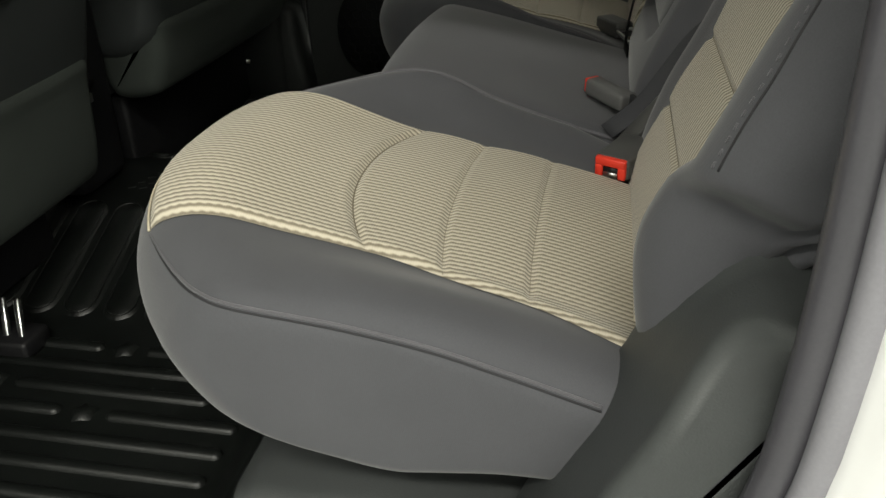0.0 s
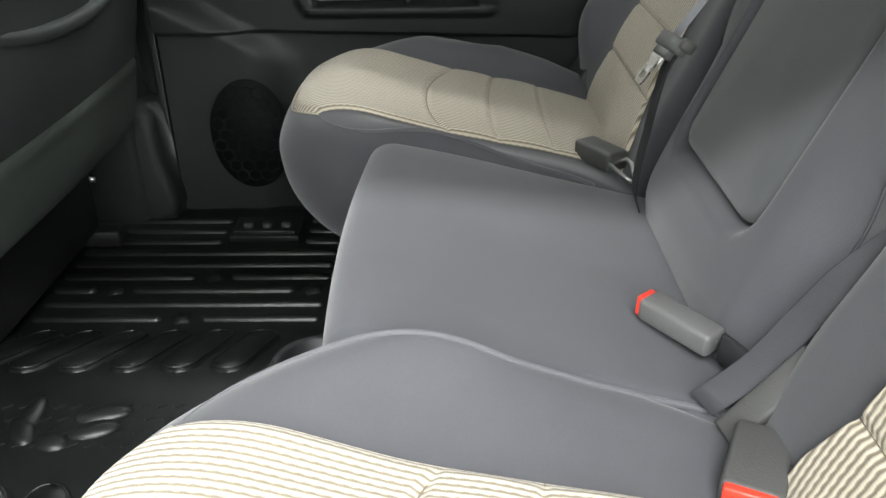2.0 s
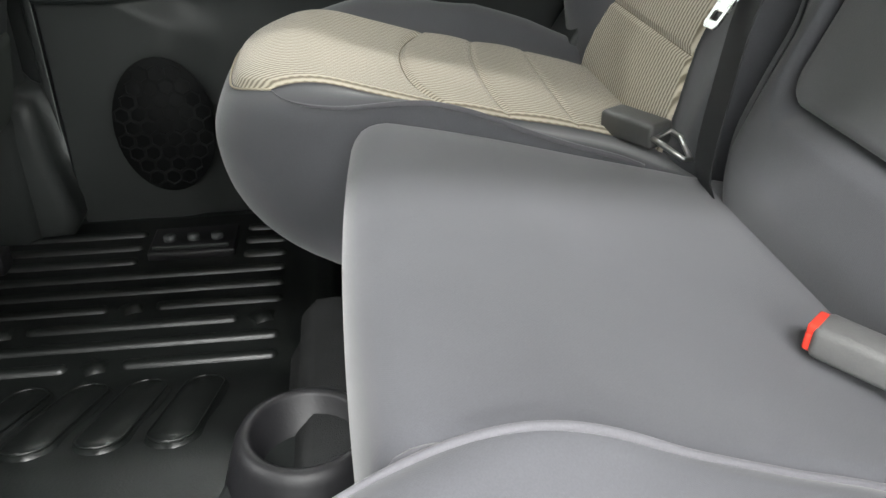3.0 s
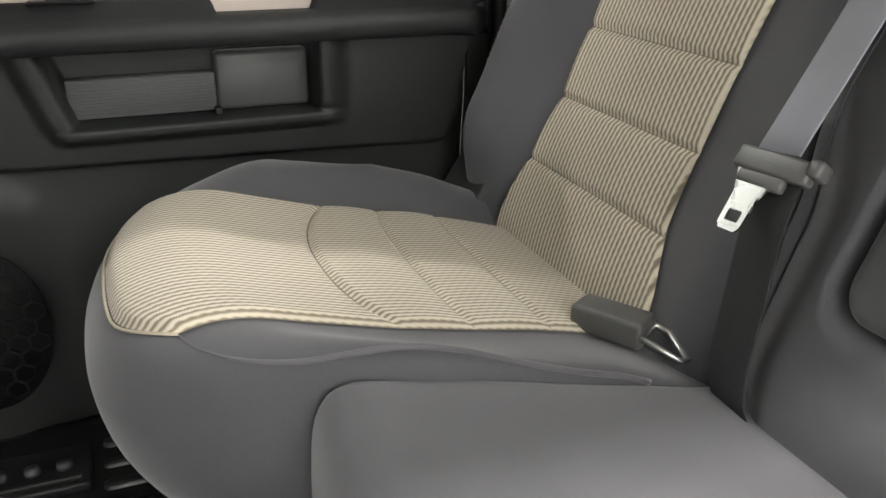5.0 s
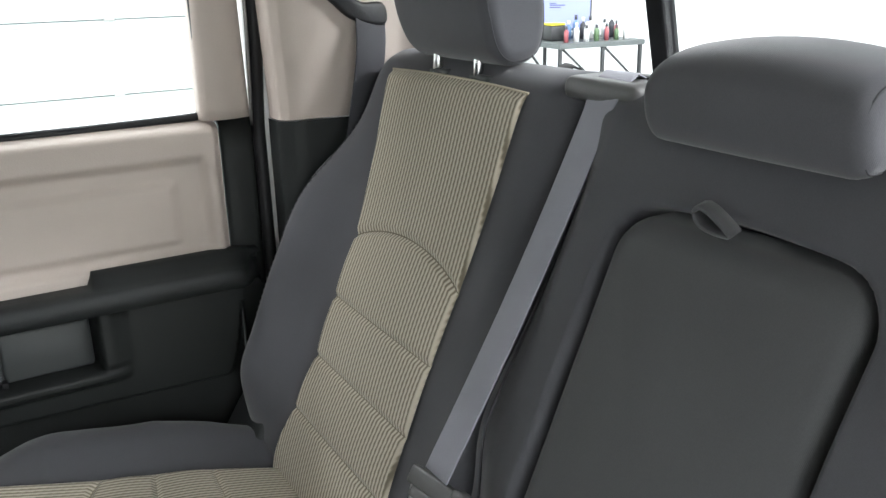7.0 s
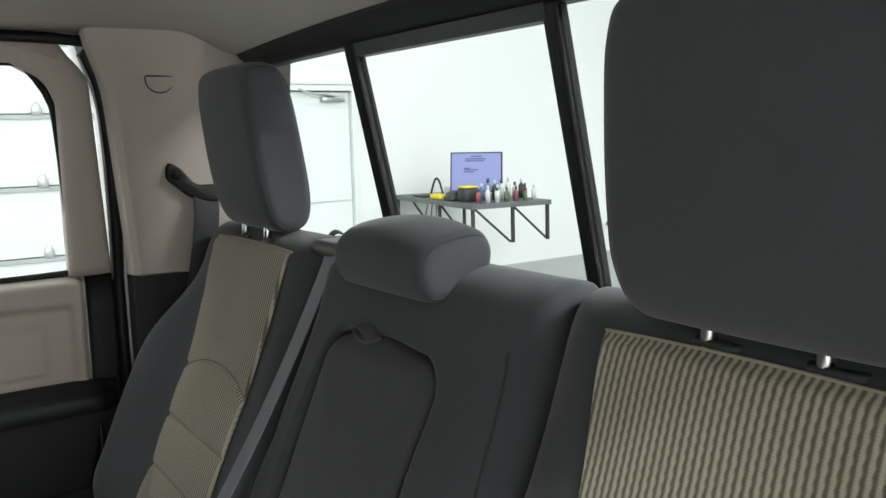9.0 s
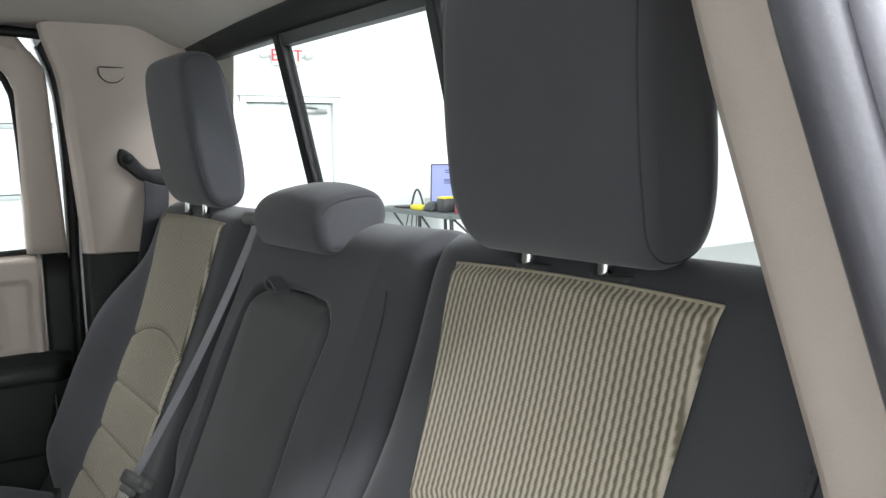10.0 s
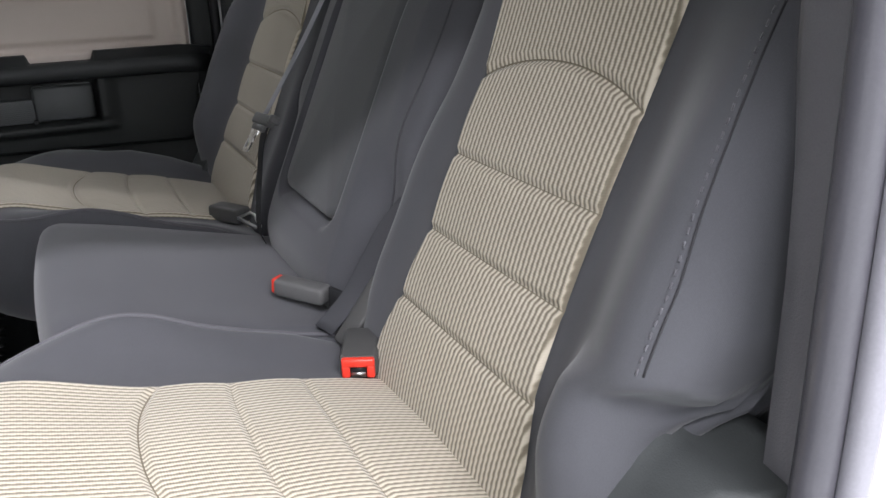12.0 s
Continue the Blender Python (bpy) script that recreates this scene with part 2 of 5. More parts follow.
def outward(loop):
    """Outward normals of a closed loop of (a, b) points."""
    d = np.roll(loop, -1, 0) - np.roll(loop, 1, 0)
    n = np.stack([d[:, 1], -d[:, 0]], 1)
    n /= np.linalg.norm(n, axis=1)[:, None] + 1e-12
    x, y = loop[:, 0], loop[:, 1]
    area = (x * np.roll(y, -1) - np.roll(x, -1) * y).sum()
    return n if area > 0 else -n


def slab(loop, c0, c1, r, place, steps=6, mid=10, dome=0.0, r0=None):
    """A padded body: a closed outline (a, b), drawn out from c0 to c1 with rounded ends of radius r (r0 at c0); place(a, b, c) lays each point."""
    loop = np.array(loop, float)
    nrm = outward(loop)
    centre = loop.mean(0)
    r0 = r if r0 is None else r0
    arc = [(1 - math.sin(math.pi / 2 * k / steps), 1 - math.cos(math.pi / 2 * k / steps)) for k in range(1, steps + 1)]
    cs = [(c0 + r0 * a, r0 * b) for a, b in arc[::-1]] + [(c, 0.0) for c in np.linspace(c0 + r0, c1 - r, mid)]
    cs += [(c1 - r * a, r * b) for a, b in arc]
    bm = bmesh.new()
    made = []
    for c, d in cs:
        q = loop - nrm * d
        made.append([bm.verts.new(place(a, b, c)) for a, b in q])
    n = len(loop)
    for s, t in zip(made, made[1:]):
        for i in range(n):
            j = (i + 1) % n
            bm.faces.new((s[i], s[j], t[j], t[i]))
    for ring, c, sign, rad in ((made[0], c0, -1, r0), (made[-1], c1, 1, r)):
        if not dome:
            bm.faces.new(ring)
            continue
        q = loop - nrm * rad
        last = ring
        for f in (0.75, 0.5, 0.25):
            w = centre + (q - centre) * f
            nxt = [bm.verts.new(place(a, b, c + sign * dome * (1 - f * f))) for a, b in w]
            for i in range(n):
                j = (i + 1) % n
                bm.faces.new((last[i], last[j], nxt[j], nxt[i]))
            last = nxt
        tip = bm.verts.new(place(*centre, c + sign * dome))
        for i in range(n):
            bm.faces.new((last[i], last[(i + 1) % n], tip))
    return bm


def box(x0, x1, y0, y1, z0, z1, r=0.0, seg=2, m=None):
    bm = bmesh.new()
    bmesh.ops.create_cube(bm, size=1.0)
    for v in bm.verts:
        v.co = Vector(((x0 + x1) / 2 + v.co.x * (x1 - x0), (y0 + y1) / 2 + v.co.y * (y1 - y0), (z0 + z1) / 2 + v.co.z * (z1 - z0)))
    if r:
        bmesh.ops.bevel(bm, geom=bm.edges[:], offset=r, segments=seg, profile=0.5, affect="EDGES")
    if m is not None:
        bmesh.ops.transform(bm, matrix=m, verts=bm.verts)
    return bm


def joined(*bms):
    out = bmesh.new()
    for b in bms:
        me = bpy.data.meshes.new("join")
        b.to_mesh(me)
        b.free()
        out.from_mesh(me)
        bpy.data.meshes.remove(me)
    return out


def tube(points, r, n=8, closed=False):
    """A round cord along points."""
    pts = [Vector(p) for p in points]
    bm = bmesh.new()
    rings = []
    up = Vector((0.13, 0.31, 0.94)).normalized()
    for i, p in enumerate(pts):
        a = pts[i - 1] if (i or closed) else p
        b = pts[(i + 1) % len(pts)] if (i < len(pts) - 1 or closed) else p
        d = (b - a).normalized()
        s = d.cross(up)
        s = s.normalized() if s.length > 1e-4 else Vector((1, 0, 0))
        u = s.cross(d)
        rr = r(i / (len(pts) - 1)) if callable(r) else r
        rings.append([bm.verts.new(p + rr * (math.cos(2 * math.pi * k / n) * s + math.sin(2 * math.pi * k / n) * u)) for k in range(n)])
    pairs = list(zip(rings, rings[1:])) + ([(rings[-1], rings[0])] if closed else [])
    for a, b in pairs:
        for k in range(n):
            bm.faces.new((a[k], a[(k + 1) % n], b[(k + 1) % n], b[k]))
    if not closed:
        bm.faces.new(rings[0])
        bm.faces.new(rings[-1])
    return bm


def ribbon(points, across, width, thick):
    """Webbing along points; across: one vector, or one for each point."""
    pts = [Vector(p) for p in points]
    ac = [Vector(across).normalized()] * len(pts) if not isinstance(across, list) else [Vector(a).normalized() for a in across]
    bm = bmesh.new()
    rings = []
    for i, p in enumerate(pts):
        d = (pts[min(i + 1, len(pts) - 1)] - pts[max(i - 1, 0)]).normalized()
        n = d.cross(ac[i]).normalized()
        prof = [(-0.5, -0.3), (-0.46, -0.5), (0.46, -0.5), (0.5, -0.3), (0.5, 0.3), (0.46, 0.5), (-0.46, 0.5), (-0.5, 0.3)]
        rings.append([bm.verts.new(p + ac[i] * width * a + n * thick * b) for a, b in prof])
    for a, b in zip(rings, rings[1:]):
        for k in range(8):
            bm.faces.new((a[k], a[(k + 1) % 8], b[(k + 1) % 8], b[k]))
    bm.faces.new(rings[0])
    bm.faces.new(rings[-1])
    return bm


def extrude(loop, c0, c1, place, bevel=0.0):
    """A plate: a closed outline (a, b) from c0 to c1."""
    bm = bmesh.new()
    lo = [bm.verts.new(place(a, b, c0)) for a, b in loop]
    hi = [bm.verts.new(place(a, b, c1)) for a, b in loop]
    n = len(loop)
    bm.faces.new(lo)
    bm.faces.new(hi)
    for i in range(n):
        bm.faces.new((lo[i], lo[(i + 1) % n], hi[(i + 1) % n], hi[i]))
    if bevel:
        bmesh.ops.recalc_face_normals(bm, faces=bm.faces)
        sharp = [e for e in bm.edges if e.calc_face_angle(0.0) > 0.9]
        bmesh.ops.bevel(bm, geom=sharp, offset=bevel, segments=2, profile=0.5, affect="EDGES")
    return bm


def ring_plate(outer, inner, c0, c1, place):
    """A frame between two closed outlines with the same count of points."""
    bm = bmesh.new()
    loops = [[bm.verts.new(place(a, b, c)) for a, b in s] for s in (outer, inner) for c in (c0, c1)]
    n = len(outer)
    o0, o1, i0, i1 = loops
    for a, b in ((o0, o1), (i0, i1), (o0, i0), (o1, i1)):
        for k in range(n):
            bm.faces.new((a[k], a[(k + 1) % n], b[(k + 1) % n], b[k]))
    return bm


def stadium(a0, a1, b0, b1, n=6, r=None):
    """A rounded rectangle as (a, b) points."""
    r = min(a1 - a0, b1 - b0) / 2 if r is None else r
    out = []
    for ca, cb, q in ((a1 - r, b1 - r, 0), (a0 + r, b1 - r, 1), (a0 + r, b0 + r, 2), (a1 - r, b0 + r, 3)):
        for k in range(n + 1):
            th = math.pi / 2 * (q + k / n)
            out.append((ca + r * math.cos(th), cb + r * math.sin(th)))
    return out


def step(a, b, v):
    s = min(1.0, max(0.0, (v - a) / (b - a)))
    return s * s * (3 - 2 * s)


def laid(cover, points, ray, lift=0.0):
    """Points laid on a cover along a ray from outside it; those that miss are left out."""
    tree = BVHTree.FromPolygons([v.co for v in cover.data.vertices], [tuple(f.vertices) for f in cover.data.polygons])
    ray = Vector(ray).normalized()
    out = []
    for p in points:
        hit = tree.ray_cast(Vector(p) - ray * 0.5, ray)
        if hit[0] is not None:
            out.append(hit[0] + hit[1] * lift * (1 if hit[1].dot(ray) < 0 else -1))
    return out


XYZ = lambda a, b, c: (a, c, b)  # outline in x and z, drawn out along y

# ---- the garage round the truck ----
GZ, GTOP, GX0, GX1, GY0, GY1 = -0.64, 4.80, -9.0, 17.0, -9.0, 7.0
structure("ground", box(GX0 - 0.3, GX1 + 0.3, GY0 - 0.3, GY1 + 0.3, GZ - 0.2, GZ), CONCRETE, "smooth light grey painted concrete garage floor", "floor")
structure("ceiling", box(GX0 - 0.3, GX1 + 0.3, GY0 - 0.3, GY1 + 0.3, GTOP, GTOP + 0.2), CEIL, "plain white garage ceiling", "ceiling")
structure("wall_south", box(GX0 - 0.3, GX1 + 0.3, GY0 - 0.25, GY0, GZ, GTOP), WALL, "plain white painted garage wall", "wall")
structure("wall_west", box(GX0 - 0.25, GX0, GY0, GY1, GZ, GTOP), WALL, "plain white painted garage wall", "wall")
structure("wall_east", box(GX1, GX1 + 0.25, GY0, GY1, GZ, GTOP), WALL, "white painted garage end wall", "wall")
OD0, OD1, ODT = -2.6, 2.35, 3.1  # overhead door opening
MD0, MD1, MDT = 3.19, 4.16, 1.41  # small door opening
wall = [box(GX0, OD0, GY1, GY1 + 0.25, GZ, GTOP), box(OD0, OD1, GY1, GY1 + 0.25, ODT, GTOP), box(OD1, MD0, GY1, GY1 + 0.25, GZ, GTOP)]
wall += [box(MD0, MD1, GY1, GY1 + 0.25, MDT, GTOP), box(MD1, GX1, GY1, GY1 + 0.25, GZ, GTOP)]
structure("wall_north", joined(*wall), WALL, "white painted garage wall with a door and an overhead door", "wall")

overhead = thing("door_2", (0, GY1 + 0.08, GZ), "white sectional overhead garage door, closed", "garage door", kind="structure")
for k in range(6):
    z0 = GZ + 0.61 * k
    part("door_panel", box(OD0, OD1, GY1 + 0.05, GY1 + 0.10, z0 + 0.012, z0 + 0.61, 0.006), DOOR_WHITE, overhead, smooth=False)
    # Added strip: paints the shaded joint line between two panels.
    part("joint_shade_strip", box(OD0, OD1, GY1 + 0.030, GY1 + 0.075, z0 + 0.575, z0 + 0.612, 0.004), JOINT_SHADE, overhead, "pale grey strip standing in for the joint's shadow line", smooth=False)
for hx in (-1.9, -0.4, 1.18):
    for k in range(1, 5):
        z = GZ + 0.61 * k
        bm = extrude([(-0.045, -0.005), (0.045, -0.005), (0.04, 0.05), (0.012, 0.11), (-0.012, 0.11), (-0.04, 0.05)], 0, 0.014, lambda a, b, c, hx=hx, z=z: (hx + a, GY1 + 0.034 - c, z + b), 0.003)
        part("hinge", bm, STEEL, overhead, "galvanised steel hinge")

man_door = thing("door_1", ((MD0 + MD1) / 2, GY1, GZ), "white steel exit door with a closer, shut", "door", kind="structure")
part("door_leaf", box(MD0 + 0.01, MD1 - 0.01, GY1 + 0.03, GY1 + 0.08, GZ + 0.01, MDT - 0.01, 0.003), DOOR_WHITE, man_door, smooth=False)
fr = joined(box(MD0 - 0.06, MD0 + 0.004, GY1 - 0.03, GY1 + 0.1, GZ, MDT + 0.06, 0.004), box(MD1 - 0.004, MD1 + 0.06, GY1 - 0.03, GY1 + 0.1, GZ, MDT + 0.06, 0.004))
fr = joined(fr, box(MD0 - 0.06, MD1 + 0.06, GY1 - 0.032, GY1 + 0.1, MDT, MDT + 0.06, 0.004), box(MD0 - 0.09, MD1 + 0.09, GY1 - 0.05, GY1 - 0.001, MDT + 0.062, MDT + 0.085, 0.003))
part("door_frame", fr, DOOR_WHITE, man_door, smooth=False)
closer = part("door_closer", box(MD1 - 0.34, MD1 - 0.08, GY1 - 0.035, GY1 + 0.028, MDT - 0.11, MDT - 0.06, 0.008), STEEL, man_door, "grey metal door closer")
part("closer_arm", tube([(MD1 - 0.2, GY1 - 0.03, MDT - 0.06), (MD1 - 0.45, GY1 - 0.06, MDT - 0.035), (MD1 - 0.6, GY1 - 0.034, MDT + 0.01)], 0.010), STEEL, closer)
part("kick_rail", box(MD0 + 0.02, MD1 - 0.02, GY1 + 0.012, GY1 + 0.029, GZ + 0.92, GZ + 0.99, 0.004), DOOR_WHITE, man_door, "horizontal push bar", smooth=False)

sign = thing("exit_sign", (3.63, GY1 - 0.02, 1.83), "white exit sign with red letters on the wall", "sign")
part("housing", box(3.48, 3.79, GY1 - 0.05, GY1 - 0.002, 1.775, 1.98, 0.008), DOOR_WHITE, sign, smooth=False)
for sx in (3.39, 3.88):
    part("lamp_head", joined(tube([(sx, GY1 - 0.002, 1.88), (sx, GY1 - 0.09, 1.88)], 0.035, 12), box(min(sx, 3.64), max(sx, 3.64), GY1 - 0.03, GY1 - 0.01, 1.865, 1.895)), DOOR_WHITE, sign, "emergency lamp head")
text = bpy.data.curves.new("exit_text", "FONT")
text.body, text.size, text.extrude, text.align_x = "EXIT", 0.17, 0.004, "CENTER"
text_ob = bpy.data.objects.new("exit_text", text)
text_me = bpy.data.meshes.new_from_object(text_ob)
bpy.data.objects.remove(text_ob)
bm = bmesh.new()
bm.from_mesh(text_me)
bmesh.ops.transform(bm, matrix=Matrix.Translation((3.635, GY1 - 0.055, 1.818)) @ Matrix.Rotation(radians(90), 4, "X"), verts=bm.verts)
part("letters", bm, EXIT_RED, sign, "red letters", smooth=False)

# work table with its clutter; u and v run along its two near edges
TM = Matrix.Translation((4.43, 5.28, 0.0)) @ Matrix.Rotation(radians(-7), 4, "Z") @ Matrix.Diagonal((0.95, 1.13, 1, 1))
TU, TV, TZ = 0.92, 1.52, 0.30
at_table = lambda u, v, z=0.30: TM @ Vector((u, v, z))
table = thing("work_bench", at_table(0.5, 1.5, TZ), "dark grey bench fixed to the wall with black braced brackets", "bench")
part("tabletop", box(0, TU, 0, TV, TZ - 0.045, TZ, 0.006, 2, TM), GREY_TOP, table, smooth=False)
for u, v in ((0.03, 0.03), (TU - 0.03, 0.03), (0.03, TV - 0.03), (TU - 0.03, TV - 0.03), (0.48, 0.03), (0.03, 0.62)):
    part("bracket_post", box(u - 0.014, u + 0.014, v - 0.014, v + 0.014, TZ - 0.38, TZ - 0.045, 0, 2, TM), BLACK_METAL, table, smooth=False)
for a, b in (((0.06, 0.03), (0.45, 0.03)), ((0.50, 0.03), (0.88, 0.03)), ((0.03, 1.15), (0.03, 0.66)), ((0.03, 0.58), (0.03, 0.10))):
    part("brace", tube([at_table(*a, TZ - 0.05), at_table(*b, TZ - 0.37)], 0.011), BLACK_METAL, table)
MM = TM @ Matrix.Translation((0.40, 0.52, TZ)) @ Matrix.Rotation(radians(-40), 4, "Z")
tilt = MM @ Matrix.Rotation(radians(-13), 4, "X")
monitor = thing("monitor", MM.translation, "black computer monitor with a lit bluish screen, on the table", "monitor")
part("bezel", box(-0.26, 0.26, -0.01, 0.04, 0.07, 0.47, 0.008, 2, tilt), BLACK_METAL, monitor, smooth=False)
screen = part("screen", box(-0.245, 0.245, -0.014, -0.010, 0.085, 0.455, 0, 2, tilt), SCREEN, monitor, "lit bluish screen", smooth=False)
for bz, b0, b1 in ((0.42, -0.05, 0.06), (0.395, -0.11, 0.10), (0.375, -0.11, 0.08), (0.30, -0.12, -0.06), (0.285, -0.12, 0.02), (0.265, -0.12, -0.02)):
    part("text_line", box(b0, b1, -0.017, -0.0145, bz, bz + 0.008, 0, 2, tilt), SCREEN_BAR, screen, smooth=False)
part("stand", joined(box(-0.03, 0.03, 0.0, 0.04, 0.0, 0.12, 0.006, 2, tilt), box(-0.12, 0.12, -0.08, 0.10, 0.0, 0.02, 0.006, 2, MM)), BLACK_METAL, monitor)


def bottle(u, v, h, r, body, cap):
    x, y, _ = at_table(u, v)
    b = thing("bottle", (x, y, TZ), "small plastic bottle standing on the table", "bottle", "bottles on the table")
    prof = [(r, 0), (r, h * 0.62), (r * 0.85, h * 0.70), (r * 0.4, h * 0.76), (r * 0.4, h * 0.82)]
    bm = bmesh.new()
    rings = [[bm.verts.new((x + q * math.cos(k * math.pi / 5), y + q * math.sin(k * math.pi / 5), TZ + z)) for k in range(10)] for q, z in prof]
    for a, c in zip(rings, rings[1:]):
        for k in range(10):
            bm.faces.new((a[k], a[(k + 1) % 10], c[(k + 1) % 10], c[k]))
    bm.faces.new(rings[0])
    bm.faces.new(rings[-1])
    flask = part("body", bm, body, b)
    part("cap", tube([(x, y, TZ + h * 0.80), (x, y, TZ + h)], r * 0.5, 8), cap, flask)


LABELS = [surface("label_white", (0.6, 0.6, 0.6), 0.5), surface("label_dark", (0.05, 0.05, 0.06), 0.5), surface("label_red", (0.30, 0.08, 0.09), 0.5), surface("label_blue", (0.12, 0.2, 0.36), 0.5), surface("label_green", (0.10, 0.16, 0.08), 0.5)]
rng = random.Random(4)
for k in range(14):
    bottle(0.14 + 0.054 * k, 0.10 + 0.07 * (k % 2), rng.uniform(0.125, 0.165), rng.uniform(0.019, 0.025), LABELS[rng.choice((0, 0, 1, 2, 3, 4))], LABELS[rng.choice((0, 1, 1))])
for k in range(7):
    bottle(0.34 + 0.08 * k, 0.34, rng.uniform(0.16, 0.21), 0.028, LABELS[rng.choice((0, 1, 3))], LABELS[k % 2])
single("sponge_pack", box(0.06, 0.20, 0.66, 0.86, TZ, TZ + 0.05, 0.012, 2, TM), YELLOW, "bright yellow flat plastic pack on the table", "pack")
single("tool_case", box(0.10, 0.26, 0.26, 0.40, TZ, TZ + 0.13, 0.012, 2, TM), BLACK_METAL, "black open tool case on the table", "case")
single("case_lid", box(0.10, 0.26, 0.27, 0.39, TZ + 0.131, TZ + 0.150, 0.006, 2, TM), YELLOW, "yellow lid on the black case", "lid")
single("camera_bag", slab(spline([(0, 0), (0.02, 0.06), (0.09, 0.09), (0.16, 0.06), (0.18, 0.0), (0.09, -0.002)], 30, True), 0.44, 0.60, 0.02, lambda a, b, c: at_table(a + 0.06, c, TZ + 0.002 + b), 3, 4), BLACK_METAL, "small black bag lying on the table", "bag")
single("notebook", box(0.06, 0.20, 1.0, 1.2, TZ, TZ + 0.02, 0.003, 2, TM), BLACK_METAL, "thin black notebook lying on the table", "notebook")
arch = [at_table(0.16, 0.74 + 0.022 * k, TZ + 0.01 + 0.19 * math.sin(math.pi * k / 12)) for k in range(13)]
single("cable_loop", tube(spline(arch, 24), 0.011), BLACK_METAL, "black cable standing in a loop on the table", "cable")
single("small_carton", box(0.26, 0.36, 0.80, 0.90, TZ, TZ + 0.11, 0.008, 2, TM), LABELS[0], "small white carton on the table", "box")
single("spray_head", box(0.24, 0.34, 0.66, 0.76, TZ, TZ + 0.16, 0.03, 2, TM), BLACK_METAL, "black bulky gadget on the table", "gadget")
for k, (dv, bow) in enumerate(((0.0, 0.14), (0.08, 0.03), (0.16, -0.02))):
    pts = [at_table(0.02, 0.82 - dv, TZ - 0.03), at_table(0.0, 0.84 - dv + bow, -0.2), at_table(-0.01, 0.84 - dv + bow * 1.8, -0.45), at_table(0.0, 0.8 - dv + bow, GZ + 0.01)]
    single("hanging_cable", tube(spline(pts, 16), 0.006, 6), BLACK_METAL, "thin black cable hanging from the table", "cable")
brush = thing("cleaning_brush", at_table(-0.02, 0.66, -0.42), "orange and blue brush hanging on the table's side", "brush")
part("head", tube(spline([at_table(-0.01, 0.66, 0.04), at_table(-0.03, 0.64, -0.01), at_table(-0.02, 0.68, -0.06), at_table(-0.03, 0.65, -0.12)], 14), 0.035), ORANGE, brush, "orange bristles")
part("handle", box(-0.045, -0.005, 0.62, 0.69, -0.38, -0.12, 0.01, 2, TM), BLUE, brush, "blue handle")
part("collar", box(-0.05, 0.0, 0.615, 0.695, -0.18, -0.12, 0.004, 2, TM), YELLOW, brush, "yellow collar")
single("wall_tap", joined(tube([(7.9, GY1 - 0.002, -0.28), (7.9, GY1 - 0.10, -0.28)], 0.025), tube([(7.82, GY1 - 0.08, -0.25), (7.98, GY1 - 0.08, -0.25)], 0.015), tube([(7.9, GY1 - 0.1, -0.28), (7.9, GY1 - 0.13, -0.36)], 0.02)), STEEL, "small metal hose tap on the wall", "tap")
single("wall_outlet", box(4.43, 4.48, GY1 - 0.012, GY1 - 0.001, 0.40, 0.52, 0.004), GREY_PLASTIC, "small grey switch plate on the wall", "switch")
panel_door = thing("wall_hatch", (15.4, GY1, 0.1), "white framed hatch panel low on the wall", "hatch")
part("frame", ring_plate(stadium(13.7, 16.0, 0.06, 0.98, 3, 0.03), stadium(13.8, 15.9, 0.14, 0.90, 3, 0.02), GY1 - 0.05, GY1 - 0.001, XYZ), DOOR_WHITE, panel_door, smooth=False)

# ---- the cab: shell, pillars, glass ----
def side(z):
    """How far the inner skin of the cab lies from the middle at a height: it leans in above the window sill."""
    return 0.79 - 0.23 * max(0.0, z - 0.70)


structure("cab_floor", box(-1.55, 0.70, -0.80, 0.82, -0.09, -0.012), CARPET, "black carpeted cab floor under the rubber liner", "floor")


def roof(u, v):
    across = 1 - (v / 0.72) ** 2
    return (u, v, 1.115 + 0.03 * across - (0.034 + 0.012 * across) * step(0.42, 0.53, u))


structure("headliner", solid_grid(roof, np.r_[np.linspace(-1.3, 0.38, 13), np.linspace(0.41, 0.60, 12)], np.linspace(-0.70, 0.70, 17), (0, 0, 0.05)), HEADLINER, "light grey cloth headliner", "ceiling", True)

# rear bulkhead, and the window with its slider
WX = lambda z: 0.545 + 0.22 * (1.058 - z)
structure("bulkhead", box(0.66, 0.72, -0.82, 0.82, -0.05, 0.66), DARK_PLASTIC, "dark rear cab wall behind the seat", "wall")
rear_window = thing("window_1", (0.6, 0, 0.66), "rear cab window with a sliding pane in black frames", "window", kind="structure")
lay = lambda a, b, c: (WX(b) + c, a, b)
part("header", solid_grid(lambda u, v: (WX(u) - 0.035 * step(1.06, 1.12, u) - 0.004, v, u + (0.010 if u > 1.07 else 0.006) * (1 - (v / 0.7) ** 2)), np.linspace(1.060, 1.092, 5), np.linspace(-0.66, 0.66, 12), (0.03, 0, 0)), SOFT_PLASTIC, rear_window, "charcoal window header trim")
part("bottom_rail", box(0.615, 0.665, -0.66, 0.66, 0.655, 0.69, 0.004), RUBBER, rear_window)
for y0, y1, o in ((0.243, 0.268, 0.0), (-0.153, -0.133, 0.004)):
    part("slider_bar", extrude([(y0, 0.68), (y1, 0.68), (y1, 1.066), (y0, 1.066)], -0.009 + o, 0.010 + o, lay, 0.003), RUBBER, rear_window, "black upright of the sliding pane", smooth=False)
part("top_channel", extrude([(-0.14, 1.049), (0.25, 1.049), (0.25, 1.066), (-0.14, 1.066)], -0.006, 0.012, lay), GREY_PLASTIC, rear_window, smooth=False)
